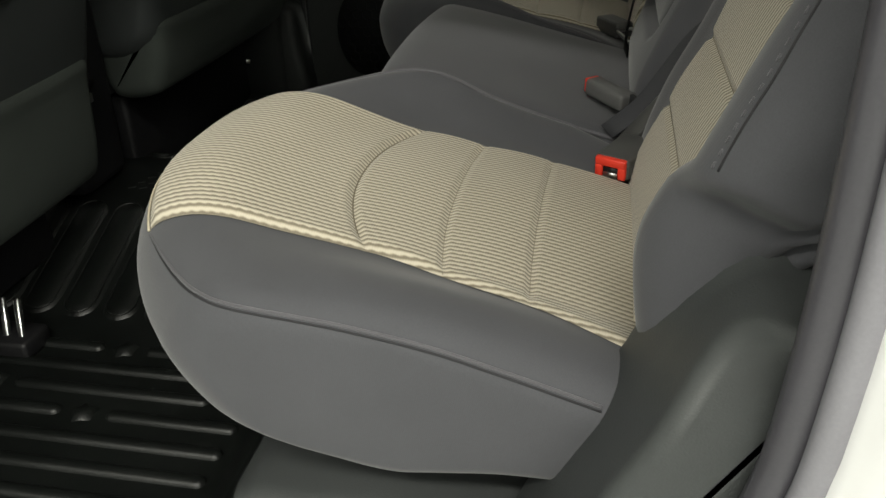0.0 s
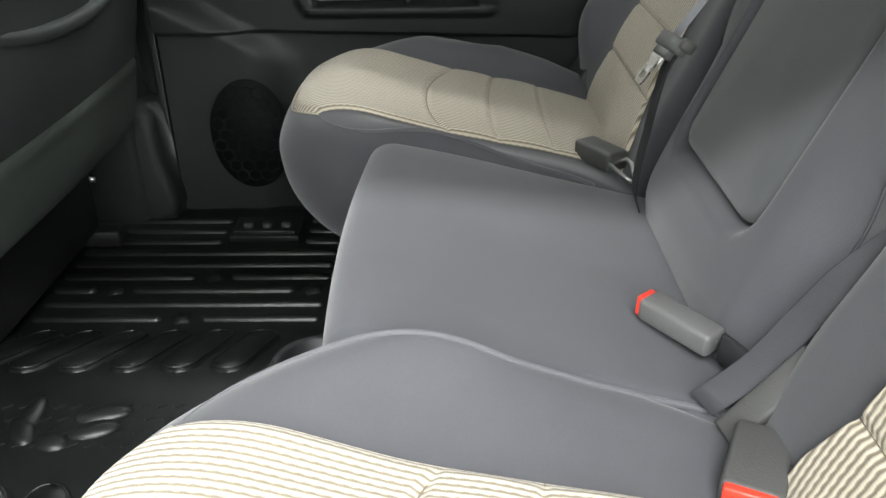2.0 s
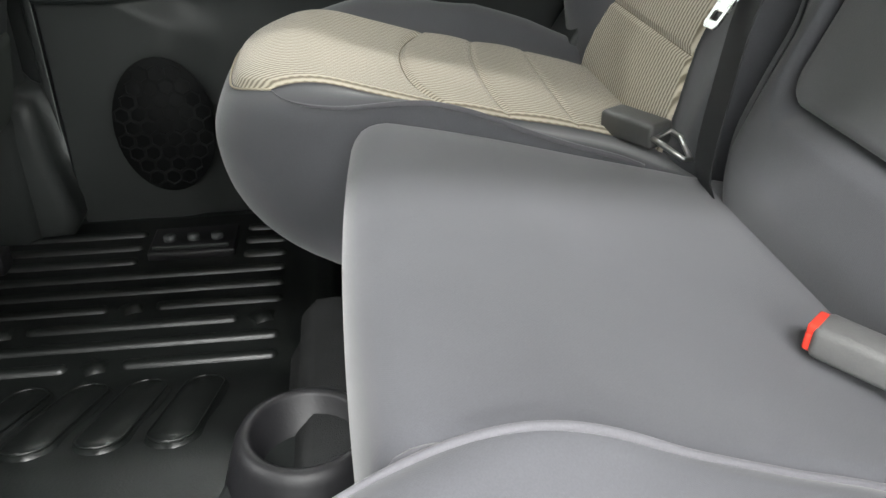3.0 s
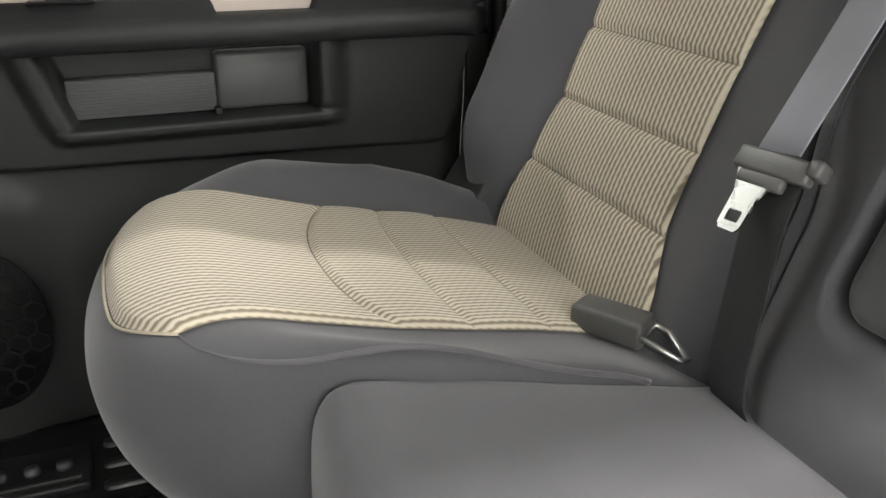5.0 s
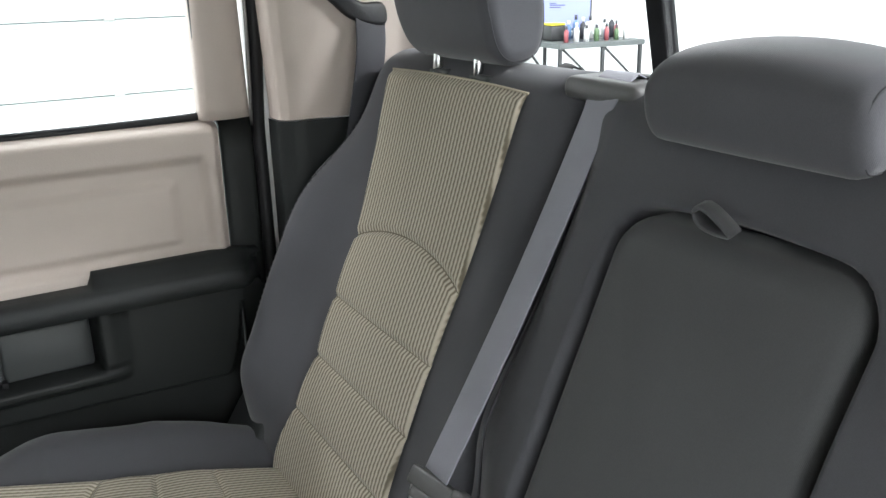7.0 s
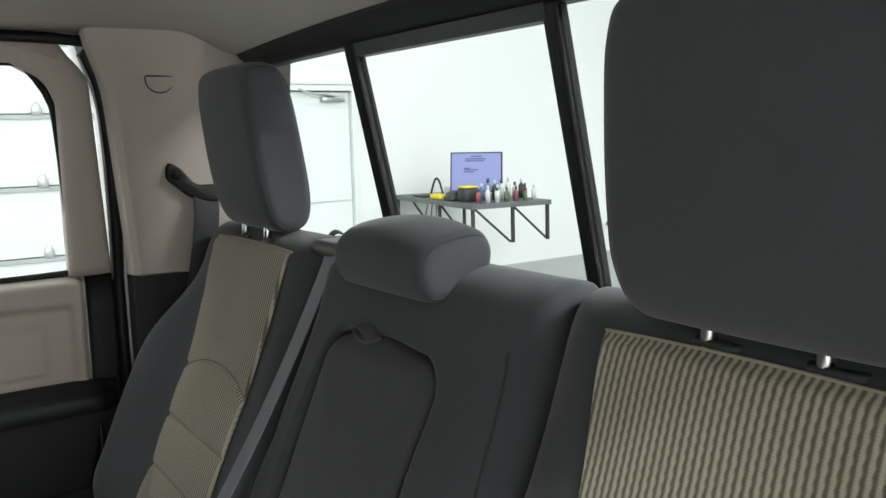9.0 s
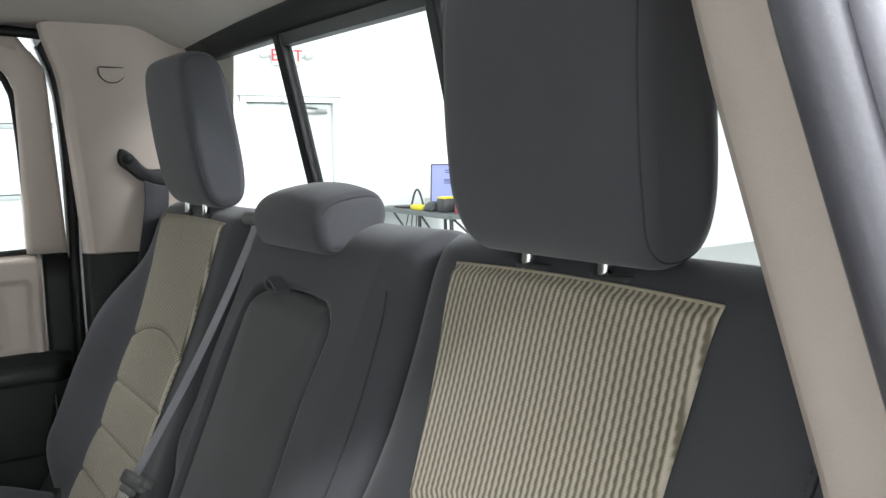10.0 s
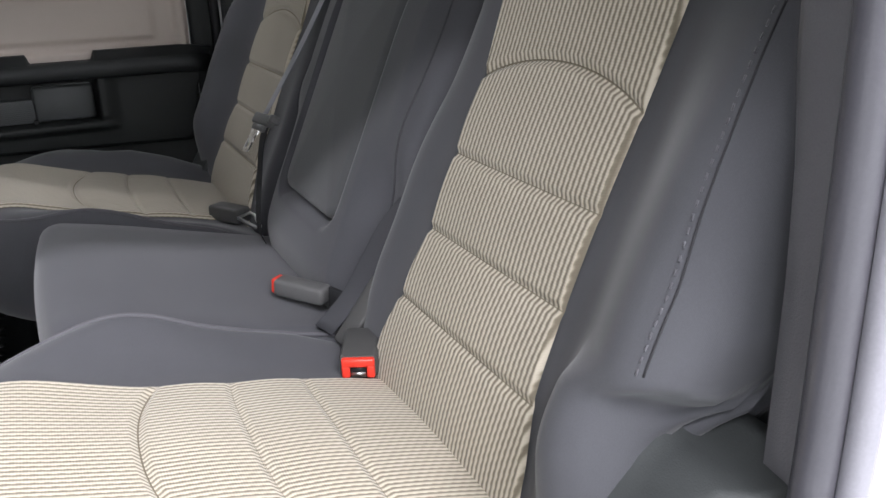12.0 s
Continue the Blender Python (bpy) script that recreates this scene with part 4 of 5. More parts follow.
def outboard_back(sign, label):
    th = thing("rear_seat_back", (0.42, sign * 0.45, 0.18), label, "seat backrest", "rear seat backrests")
    place = back_place(sign)
    cover = part("cover", slab(BACK, 0.212, 0.728, 0.045, place, 6, 30, 0.004), CLOTH, th, "charcoal cloth bolster cover")
    half = lambda z: float(np.interp(z, (0.25, 0.31, 0.36, 0.42, 0.57, 0.68, 0.79), (0.158, 0.148, 0.130, 0.123, 0.1245, 0.134, 0.147)))
    arch = lambda v: 0.026 * max(0.0, 1 - (2 * v - 1) ** 2) ** 0.9
    lines = [lambda v: 0.255, lambda v: 0.354, lambda v: 0.426, lambda v: 0.502, lambda v: 0.578 + arch(v), lambda v: 0.788 - 0.003 * (2 * v - 1) ** 2]
    depth = [0.0, 0.7, 0.7, 0.7, 1.0, 0.0]
    for k in range(5):
        def fn(u, v, k=k):
            a, b = lines[k](v), lines[k + 1](v)
            z = a + (b - a) * u
            c = 0.447 + half(z) * (2 * v - 1)
            w = b - a
            e0, e1 = step(0, 0.007, u * w), step(0, 0.007, (1 - u) * w)
            sink = 0.0048 * (depth[k] * (1 - e0) + depth[k + 1] * (1 - e1))
            rim = step(-0.004, 0.010, v) * step(-0.004, 0.010, 1 - v) * (step(0.0, 0.010, (1 - u) * w) if k == 4 else 1.0)
            puff = 0.0016 * math.sin(math.pi * u) * (depth[k] + depth[k + 1])
            x, zz = back_at(z, 0.0012 + (0.0052 - sink + puff) * rim)
            return place(x, zz, c)

        part("insert_panel", grid(fn, np.r_[np.linspace(0, 0.16, 9), np.linspace(0.2, 0.8, 12), np.linspace(0.84, 1, 9)], np.r_[np.linspace(0, 0.040, 9), np.linspace(0.055, 0.945, 50), np.linspace(0.960, 1, 9)]), RIBS_B, th, "cream and brown ribbed cloth panel")
    for k in (1, 2, 3, 4):
        seam = []
        for v in np.linspace(0.006, 0.994, 40):
            z = lines[k](v)
            x, zz = back_at(z, 0.0014 + (0.0052 - 0.0048 * depth[k]) * 0.9)
            seam.append(place(x, zz, 0.447 + half(z) * (2 * v - 1)))
        part("cross_seam", tube(seam, 0.0005 if depth[k] < 1 else 0.0009, 6), SEAM_TAN, th, "sewn-in cross seam")
    welt = []
    for v in np.linspace(0, 1, 40):
        z = lines[5](v)
        x, zz = back_at(z, 0.0016)
        welt.append(place(x, zz, 0.447 + half(z) * (2 * v - 1)))
    part("top_welt", tube(welt, 0.0014, 6), TAN_THREAD, th, "stitched top edge of the insert")
    # seam down the outer bolster with a row of stitches in front of it, and the fold over the side trim
    way = spline([(0.288, 0.400), (0.296, 0.442), (0.311, 0.480), (0.321, 0.503), (0.334, 0.547), (0.351, 0.592), (0.376, 0.650), (0.398, 0.688), (0.43, 0.730)], 80)
    ray = (0.75, -0.66 * sign, 0.0)
    on = laid(cover, [(x, sign * 0.700, z) for x, z in way[10:]], ray, 0.0002)
    part("bolster_seam", tube(on, 0.0009, 6), GROOVE, th, "dark seam down the bolster")
    row = laid(cover, [(x - 0.007, sign * 0.700, z) for x, z in spline(way[10:], 150)], ray, 0.0006)
    part("stitches", joined(*[tube(row[k : k + 3], 0.0008, 5) for k in range(0, len(row) - 3, 4)]), PIPING, th, "row of grey stitches")
    return th


outboard_back(-1, "charcoal rear backrest with cream ribbed insert, beside the open door")
outboard_back(1, "charcoal rear backrest with cream ribbed insert, beside the closed door")

# middle backrest with its fold-down armrest
MB = spline([(0.265, 0.20), (0.258, 0.26), (0.260, 0.31), (0.279, 0.365), (0.307, 0.43), (0.346, 0.52), (0.389, 0.62), (0.424, 0.70), (0.446, 0.756), (0.465, 0.787), (0.490, 0.802), (0.518, 0.805), (0.545, 0.790), (0.555, 0.71), (0.535, 0.55), (0.50, 0.38), (0.45, 0.22), (0.36, 0.17)], 300, True)
midback = thing("rear_seat_back", (0.42, 0.01, 0.18), "charcoal middle backrest with a closed fold-down armrest", "seat backrest", "rear seat backrests")
mi = int(np.argmin(np.hypot(MB[:, 0] - 0.455, MB[:, 1] - 0.772)))
ml = int(np.argmin(np.hypot(MB[:, 0] - 0.265, MB[:, 1] - 0.20)))
MF = MB[min(ml, mi) : max(ml, mi) + 1]
MF = MF[np.argsort(MF[:, 1])]
mid_x = lambda z: float(np.interp(z, MF[:, 1], MF[:, 0]))
FY0, FY1, FZ0, FZ1, FR = -0.107, 0.122, 0.372, 0.709, 0.030


def midback_place(a, b, c):
    """The cover, hollowed where the armrest folds in."""
    m = 0.017
    qy, qz = abs(c - (FY0 + FY1) / 2) - (FY1 - FY0) / 2 + FR, abs(b - 0.010 * (1 - ((c - 0.005) / 0.12) ** 2) * step(0.6, 0.7, b) - (FZ0 + FZ1) / 2) - (FZ1 - FZ0) / 2 + FR
    hole = 1 - step(-m * 0.5, m * 0.5, math.hypot(max(qy, 0.0), max(qz, 0.0)) + min(max(qy, qz), 0.0) - FR)
    front = 1 - step(0.0, 0.05, a - mid_x(b))
    lobe = 0.012 * math.exp(-(((c - 0.01) / 0.16) ** 4)) * step(0.25, 0.33, b) * (1 - step(0.60, 0.74, b))
    valley = 0.030 * step(0.165, 0.222, abs(c)) * step(0.45, 0.65, b) * (1 - 0.7 * step(0.72, 0.80, b)) + 0.030 * step(0.135, 0.20, abs(c)) * (1 - step(0.40, 0.52, b))
    return (a + 0.05 * hole * front - lobe * front * (1 - hole) + valley * (1 - step(0.05, 0.10, a - mid_x(b))), c, b)


def midback_bm():
    bm = slab(MB, -0.222, 0.222, 0.020, midback_place, 5, 130, 0.0)
    return bm


part("cover", midback_bm(), CLOTH, midback, "charcoal cloth cover")
ol = np.array(stadium(FY0 + 0.002, FY1 - 0.002, FZ0 + 0.002, FZ1 - 0.002, 12, FR - 0.002))


def flap_place(a, b, c):
    bulge = 0.006 * (1 - ((a - 0.01) / 0.12) ** 2) * (1 - ((b - 0.52) / 0.2) ** 2)
    b += 0.010 * (1 - ((a - 0.005) / 0.12) ** 2) * step(0.6, 0.7, b)
    return (mid_x(b) + 0.050 - c - bulge, a, b)


armrest = part("armrest", slab(ol, 0.0, 0.056, 0.016, flap_place, 5, 3, 0.004), FLAP, midback, "folded-up charcoal armrest panel")
rim_pts = [flap_place(a, b, 0.048) for a, b in np.array(stadium(FY0 + 0.008, FY1 - 0.008, FZ0 + 0.008, FZ1 - 0.008, 12, FR - 0.006))]
part("armrest_piping", tube(rim_pts, 0.0018, 6, True), PIPING, armrest)
# pull strap in a loop at the top of the armrest
lp = []
for k in range(15):
    th = math.pi * 2 * k / 14
    lp.append((mid_x(0.732) - 0.020, 0.015 + 0.017 * math.cos(th), 0.730 + 0.005 * math.cos(th) - 0.0095 * math.sin(th) * (0.62 + 0.38 * math.cos(th))))
part("pull_strap", ribbon(lp, (0.93, 0.36, 0), 0.022, 0.0028), FLAP, armrest, "grey webbing pull loop")
for sgn, yy in ((-1, -0.185), (1, 0.185)):
    ln = [midback_place(float(np.interp(z, MF[:, 1], MF[:, 0])) - 0.001, z, yy + sgn * 0.012 * math.sin((z - 0.27) * 6)) for z in np.linspace(0.27, 0.745, 30)]
    part("seam", tube(ln, 0.0014, 5), THREAD, midback, "stitched seam")

# belt slot cover on top of the middle back
slot = thing("belt_guide", (0.50, 0.215, 0.775), "grey plastic belt guide on top of the backrest", "belt guide")
part("bezel", box(0.470, 0.545, 0.160, 0.262, 0.784, 0.8065, 0.009, 3), BUCKLE_GREY, slot)
part("slot", box(0.506, 0.518, 0.182, 0.240, 0.805, 0.8080, 0.001), RUBBER, slot, "dark slot")


# ---- head restraints ----
HEAD = spline([(-0.054, 0.035), (-0.057, 0.075), (-0.056, 0.13), (-0.049, 0.205), (-0.034, 0.240), (0.005, 0.250), (0.040, 0.240), (0.052, 0.20), (0.054, 0.10), (0.051, 0.045), (0.041, 0.010), (0.018, -0.006), (-0.018, -0.008), (-0.043, 0.006)], 90, True)


def head_restraint(sign, label):
    y0 = -0.437 if sign < 0 else 0.448
    base = Vector((0.470, y0, 0.810))
    th = thing("head_restraint", (0.48, y0, 0.79), label, "head restraint", "outboard head restraints")

    def place(a, b, c):
        c, b = (c, b if b < 0.1 else 0.1 + (b - 0.1) * 0.93) if sign < 0 else (0.93 * c, b * 0.95 + 0.004)
        s = c / 0.113
        wide = 1 - 0.055 * (1 - step(-0.01, 0.05, b)) - 0.04 * step(0.18, 0.25, b)
        return (base.x + (0.88 if sign < 0 else 0.76) * a + 0.006 * s * s * step(0.02, -0.05, a) - (0.07 if sign < 0 else 0.16) * (b - 0.1), base.y + c * wide, base.z + b - 0.006 * s**4 * step(0.15, 0.25, b))

    part("pad", slab(HEAD, -0.114, 0.114, 0.020, place, 8, 12, 0.0), CLOTH, th, "charcoal cloth pad")
    nrm = outward(HEAD)
    for s in (-1, 1):
        pts = [place(a - n[0] * 0.0058, b - n[1] * 0.0058, s * 0.1082) for (a, b), n in zip(HEAD, nrm)]
        part("side_seam", tube(pts, 0.0008, 5, True), THREAD, th)
        part("post", tube([(base.x - 0.004, y0 + s * 0.044, 0.775), (base.x, y0 + s * 0.044, 0.835)], 0.0058, 12), CHROME, th, "chrome post")
    return th


def post_guides(sign):
    for s in (-1, 1):
        y = (-0.437 if sign < 0 else 0.448) + s * 0.044
        g = thing("post_guide", (0.477, y, 0.79), "grey plastic head restraint post guide", "post guide", "post guides")
        part("collar", slab(stadium(-0.030, 0.030, -0.016, 0.016, 5, 0.010), 0.788, 0.795, 0.003, lambda a, b, c, y=y: (0.477 + b, y + 0.72 * a - 0.008, c), 3, 3), GREY_PLASTIC, g)
        part("button", box(0.470, 0.484, y - 0.030, y - 0.023, 0.790, 0.796, 0.002), DARK_PLASTIC, g)


for s, lb in ((-1, "tall charcoal cloth head restraint on chrome posts, near the open door"), (1, "tall charcoal cloth head restraint on chrome posts, near the closed door")):
    head_restraint(s, lb)
    post_guides(s)
SMALL = spline([(-0.040, 0.012), (-0.050, 0.032), (-0.050, 0.060), (-0.034, 0.078), (0.0, 0.082), (0.034, 0.076), (0.048, 0.055), (0.048, 0.030), (0.036, 0.012), (0.0, 0.006), (-0.025, 0.006)], 80, True)
low_head = thing("head_restraint", (0.475, 0.027, 0.755), "low charcoal cloth head restraint on the middle backrest", "head restraint")


def low_place(a, b, c):
    s = c / 0.1
    return (0.475 + a * (1 - 0.06 * s * s), 0.016 + c, 0.770 + b - 0.012 * s * s * step(0.03, 0.08, b) + 0.15 * a)


part("pad", slab(SMALL, -0.097, 0.097, 0.016, low_place, 7, 10, 0.0), CLOTH, low_head)
nrm = outward(SMALL)
for s in (-1, 1):
    part("side_seam", tube([low_place(a - n[0] * 0.007, b - n[1] * 0.0047, s * 0.0923) for (a, b), n in zip(SMALL, nrm)], 0.0012, 5, True), THREAD, low_head)

# ---- belts and buckles ----
def buckle(at, yaw, pitch, label, red, body=BUCKLE, size=(0.075, 0.048, 0.028), roll=0.0):
    """A belt buckle: its mouth looks along local -x."""
    m = Matrix.Translation(at) @ Euler((radians(roll), radians(pitch), radians(yaw))).to_matrix().to_4x4()
    th = thing("belt_buckle", at, label, "belt buckle", "belt buckles")
    L, W, H = size
    housing = part("housing", box(-L / 2, L / 2, -W / 2, W / 2, -H / 2, H / 2, 0.005, 3, m), body, th)
    if red:
        part("button", joined(box(-L / 2 - 0.004, -L / 2 + 0.010, -W / 2 + 0.003, W / 2 - 0.003, 0.002, H / 2 - 0.001, 0.002, 2, m), box(-L / 2 - 0.004, -L / 2 + 0.006, -W / 2 + 0.003, -W / 2 + 0.012, -H / 2 + 0.002, 0.004, 0.002, 2, m), box(-L / 2 - 0.004, -L / 2 + 0.006, W / 2 - 0.012, W / 2 - 0.003, -H / 2 + 0.002, 0.004, 0.002, 2, m)), RED, housing, "red release button")
        part("mouth", box(-L / 2 - 0.001, -L / 2 + 0.004, -W / 2 + 0.010, W / 2 - 0.010, -H / 2 + 0.003, 0.002, 0, 2, m), RUBBER, housing)
        part("catch", box(-L / 2 - 0.0025, -L / 2 + 0.003, -0.008, 0.008, -H / 2 + 0.003, -H / 2 + 0.008, 0, 2, m), STEEL, housing)
    return th, m


th, m = buckle((0.247, -0.281, 0.281), 64, -3, "black belt buckle with red button on the cushion", True, BUCKLE, (0.070, 0.042, 0.026))
part("stalk", ribbon([m @ Vector(p) for p in ((0.03, 0, 0), (0.06, 0.0, -0.005), (0.10, 0.005, -0.03))], tuple(m.to_3x3() @ Vector((0, 1, 0))), 0.036, 0.006), BELT_DARK, th)
th, m = buckle((0.226, -0.133, 0.306), -50, 4, "grey belt buckle with red button, lying on its side", True, BUCKLE_GREY, (0.072, 0.026, 0.022))
part("stalk", ribbon([m @ Vector(p) for p in ((0.04, 0, 0), (0.07, 0.0, -0.005), (0.11, 0.0, -0.03))], tuple(m.to_3x3() @ Vector((0, 0, 1))), 0.026, 0.006), BELT_DARK, th)
th, m = buckle((0.228, 0.299, 0.289), -59, 0, "grey plastic belt buckle lying on the seat cushion", False, BUCKLE, (0.070, 0.034, 0.026))
part("stalk", tube([m @ Vector(p) for p in ((0.034, 0.013, 0.002), (0.050, 0.010, 0.0), (0.074, -0.004, -0.012), (0.070, -0.010, -0.012), (0.048, -0.016, -0.002), (0.034, -0.014, 0.0))], 0.0032, 8, True), STEEL, th, "bare metal loop")

# shoulder belt of the middle seat
def over_back(p):
    """Keeps the webbing in front of the backrests."""
    return (min(p.x, face_x(p.z) - 0.012 + 0.030 * step(0.45, 0.65, p.z)), p.y, p.z)


belt = thing("seat_belt", (0.30, 0.19, 0.24), "grey seat belt across the backrest with chrome tongue", "seat belt")
top, low = Vector((0.478, 0.204, 0.802)), Vector((0.280, 0.190, 0.470))
bent = lambda s: top.lerp(low, s) + Vector((0.012 * math.sin(math.pi * s), 0.006 * math.sin(math.pi * s), 0))
run = [(0.513, 0.210, 0.806), (0.496, 0.206, 0.812), tuple(top)] + [over_back(bent(s)) for s in np.linspace(0.06, 1, 18)]
part("webbing", ribbon(run, [(0.05, 1, 0.0)] * 3 + [(0.10, 0.98, -0.16)] * 18, 0.047, 0.0014), BELT, belt, "grey woven webbing")
hang = [tuple(low + Vector((0.002, -0.006, -0.010))), (0.267, 0.178, 0.43), (0.256, 0.174, 0.37), (0.247, 0.170, 0.31), (0.252, 0.168, 0.275), (0.29, 0.166, 0.245)]
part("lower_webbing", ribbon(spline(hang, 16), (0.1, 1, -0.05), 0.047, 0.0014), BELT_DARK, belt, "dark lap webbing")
ax = Vector((0.56, 0.10, 0.82)).normalized()
az = ax.cross(Vector((-0.32, 0.90, -0.295))).normalized()
ay = az.cross(ax)
tm = Matrix.Translation((0.276, 0.189, 0.461)) @ Matrix((ax, ay, az)).transposed().to_4x4()
grip = part("tongue_grip", joined(box(-0.009, 0.009, -0.034, 0.030, -0.006, 0.006, 0.003, 2, tm), box(-0.019, -0.008, -0.018, 0.022, -0.004, 0.005, 0.003, 2, tm), box(-0.002, 0.011, -0.042, -0.030, -0.008, 0.008, 0.003, 2, tm)), BUCKLE_GREY, belt, "grey plastic grip")
plate = [(-0.006, -0.019), (-0.006, 0.019), (-0.017, 0.011), (-0.052, 0.010), (-0.056, 0.007), (-0.056, -0.007), (-0.052, -0.010), (-0.017, -0.011)]
hole = [(-0.040, -0.0055), (-0.040, 0.0055), (-0.041, 0.006), (-0.047, 0.006), (-0.049, 0.0055), (-0.049, -0.0055), (-0.047, -0.006), (-0.041, -0.006)]
tm2 = tm @ Matrix.Translation((0.0, 0.006, 0.002))
part("tongue", ring_plate(plate, hole, -0.0012, 0.0012, lambda a, b, c: tm2 @ Vector((a, b, c))), CHROME, grip, "chrome tongue with a square hole", smooth=False)

# dark strap between the near and middle backs
strap = thing("seat_belt", (0.30, -0.20, 0.25), "dark grey lap belt strap coming out between two backrests", "seat belt")
part("webbing", ribbon(spline([(0.225, -0.215, 0.285), (0.262, -0.212, 0.318), (0.290, -0.212, 0.36), (0.312, -0.214, 0.395), (0.340, -0.216, 0.425)], 14), (-0.6, 0.7, 0.37), 0.024, 0.0016), BELT_SIDE, strap)
part("sleeve", box(-0.045, 0.045, -0.012, 0.012, -0.006, 0.006, 0.003, 2, Matrix.Translation((0.268, -0.232, 0.305)) @ Euler((radians(25), radians(-52), radians(0))).to_matrix().to_4x4()), BUCKLE, strap, "grey plastic sleeve")

# shoulder belt on the far pillar
side_belt = thing("seat_belt", (0.42, 0.70, 0.70), "charcoal shoulder belt hanging from a pillar guide", "seat belt")
part("guide_plate", slab(spline([(0.405, 0.905), (0.425, 0.896), (0.452, 0.868), (0.488, 0.864), (0.492, 0.838), (0.470, 0.836), (0.440, 0.846), (0.418, 0.864), (0.402, 0.880)], 40, True), 0.668, 0.684, 0.005, XYZ, 3, 3), RUBBER, side_belt, "black belt guide")
part("bolt", tube([(0.416, 0.690, 0.886), (0.416, 0.660, 0.886)], 0.009, 12), DARK_PLASTIC, side_belt)
part("webbing", ribbon(spline([(0.468, 0.672, 0.853), (0.465, 0.668, 0.80), (0.452, 0.672, 0.72), (0.44, 0.69, 0.62)], 14), (1, 0.1, 0), 0.046, 0.0015), BELT_SIDE, side_belt)
# tether straps behind the head restraints
for y, zz in ((0.36, 0.80), (-0.43, 0.83)):
    t = thing("tether_strap", (0.56, y, 0.76), "black tether strap behind the head restraint", "strap", "tether straps")
    part("webbing", ribbon(spline([(0.545, y + 0.02, 0.772), (0.560, y + 0.005, zz), (0.572, y - 0.015, zz - 0.01), (0.585, y - 0.03, 0.76)], 14), (0.3, 1, 0.1), 0.026, 0.002), RUBBER, t)

# ---- closed door on the far side ----
door = thing("rear_door", (-0.1, 0.80, 0.0), "closed rear truck door, tan above and charcoal below", "door")
DX0, DX1 = -0.492, 0.280


def upper(u, v):
    """Tan panel with its stamped recess; u along x, v up."""
    x, z = u, v
    e = 0.016
    ox = step(-0.40, -0.40 + e, x) * (1 - step(0.262 - e, 0.262, x))
    oz = step(0.520, 0.520 + e, z) * (1 - step(0.668 - e, 0.668, z))
    ix = step(-0.37, -0.35, x) * (1 - step(0.200, 0.218, x))
    iz = step(0.538, 0.550, z) * (1 - step(0.622, 0.638, z))
    roll = 0.030 * step(0.694, 0.714, z) ** 2
    edge = 0.012 * step(0.268, 0.280, x)
    return (x, 0.782 + 0.011 * ox * oz - 0.006 * ix * iz + roll + edge, z)


part("upper_panel", grid(upper, np.r_[np.linspace(DX0, 0.17, 40), np.linspace(0.174, DX1, 40)], np.linspace(0.490, 0.717, 80)), TAN_PLASTIC, door, "light tan stamped plastic panel")


def upper_end(u, v):
    return (DX1 + 0.001, 0.794 + 0.03 * u, v)


part("panel_end", grid(upper_end, (0, 1), (0.49, 0.709)), DARK_PLASTIC, door)
part("edge_panel", solid_grid(lambda u, v: (u, 0.802 - 0.004 * step(0.282, 0.30, u), v), np.linspace(0.282, 0.334, 6), np.linspace(-0.02, 0.709, 12), (0, 0.03, 0)), DARK_PLASTIC, door, "charcoal door edge")

# armrest with a cut-out
arm = []
for x in np.r_[np.linspace(DX0, -0.042, 14), np.linspace(-0.039, -0.034, 3), np.linspace(-0.02, 0.07, 8), np.linspace(0.077, 0.084, 3), np.linspace(0.09, 0.27, 14), np.linspace(0.28, 0.318, 8)]:
    notch = step(-0.042, -0.034, x) * (1 - step(0.077, 0.084, x))
    tip = step(0.255, 0.318, x)
    nose = 0.737 + 0.05 * tip**3
    top = 0.526 - 0.008 * tip
    inner_top = top - 0.0170 * notch
    arm.append([(x, 0.802, 0.485), (x, 0.802, inner_top), (x, 0.788 - 0.002 * notch, inner_top + 0.0006), (x, 0.766 + 0.008 * notch, inner_top - 0.001), (x, nose + 0.022, top - 0.0165), (x, nose + 0.009, top - 0.0185), (x, nose + 0.001, top - 0.025), (x, nose, top - 0.038), (x, nose + 0.006, top - 0.050), (x, nose + 0.018, top - 0.054), (x, 0.772, top - 0.054), (x, 0.802, top - 0.053)])
bm = bmesh.new()
rr = [[bm.verts.new(p) for p in ring] for ring in arm]
for a, b in zip(rr, rr[1:]):
    for k in range(12):
        bm.faces.new((a[k], a[(k + 1) % 12], b[(k + 1) % 12], b[k]))
bm.faces.new(rr[0])
bm.faces.new(rr[-1])
arm_pad = part("armrest", bm, SOFT_PLASTIC, door, "charcoal padded armrest")
switch = part("window_switch", joined(box(-0.235, -0.165, 0.762, 0.788, 0.5245, 0.5285, 0.003), box(-0.215, -0.185, 0.768, 0.782, 0.526, 0.5325, 0.002)), RUBBER, arm_pad, "black window switch")


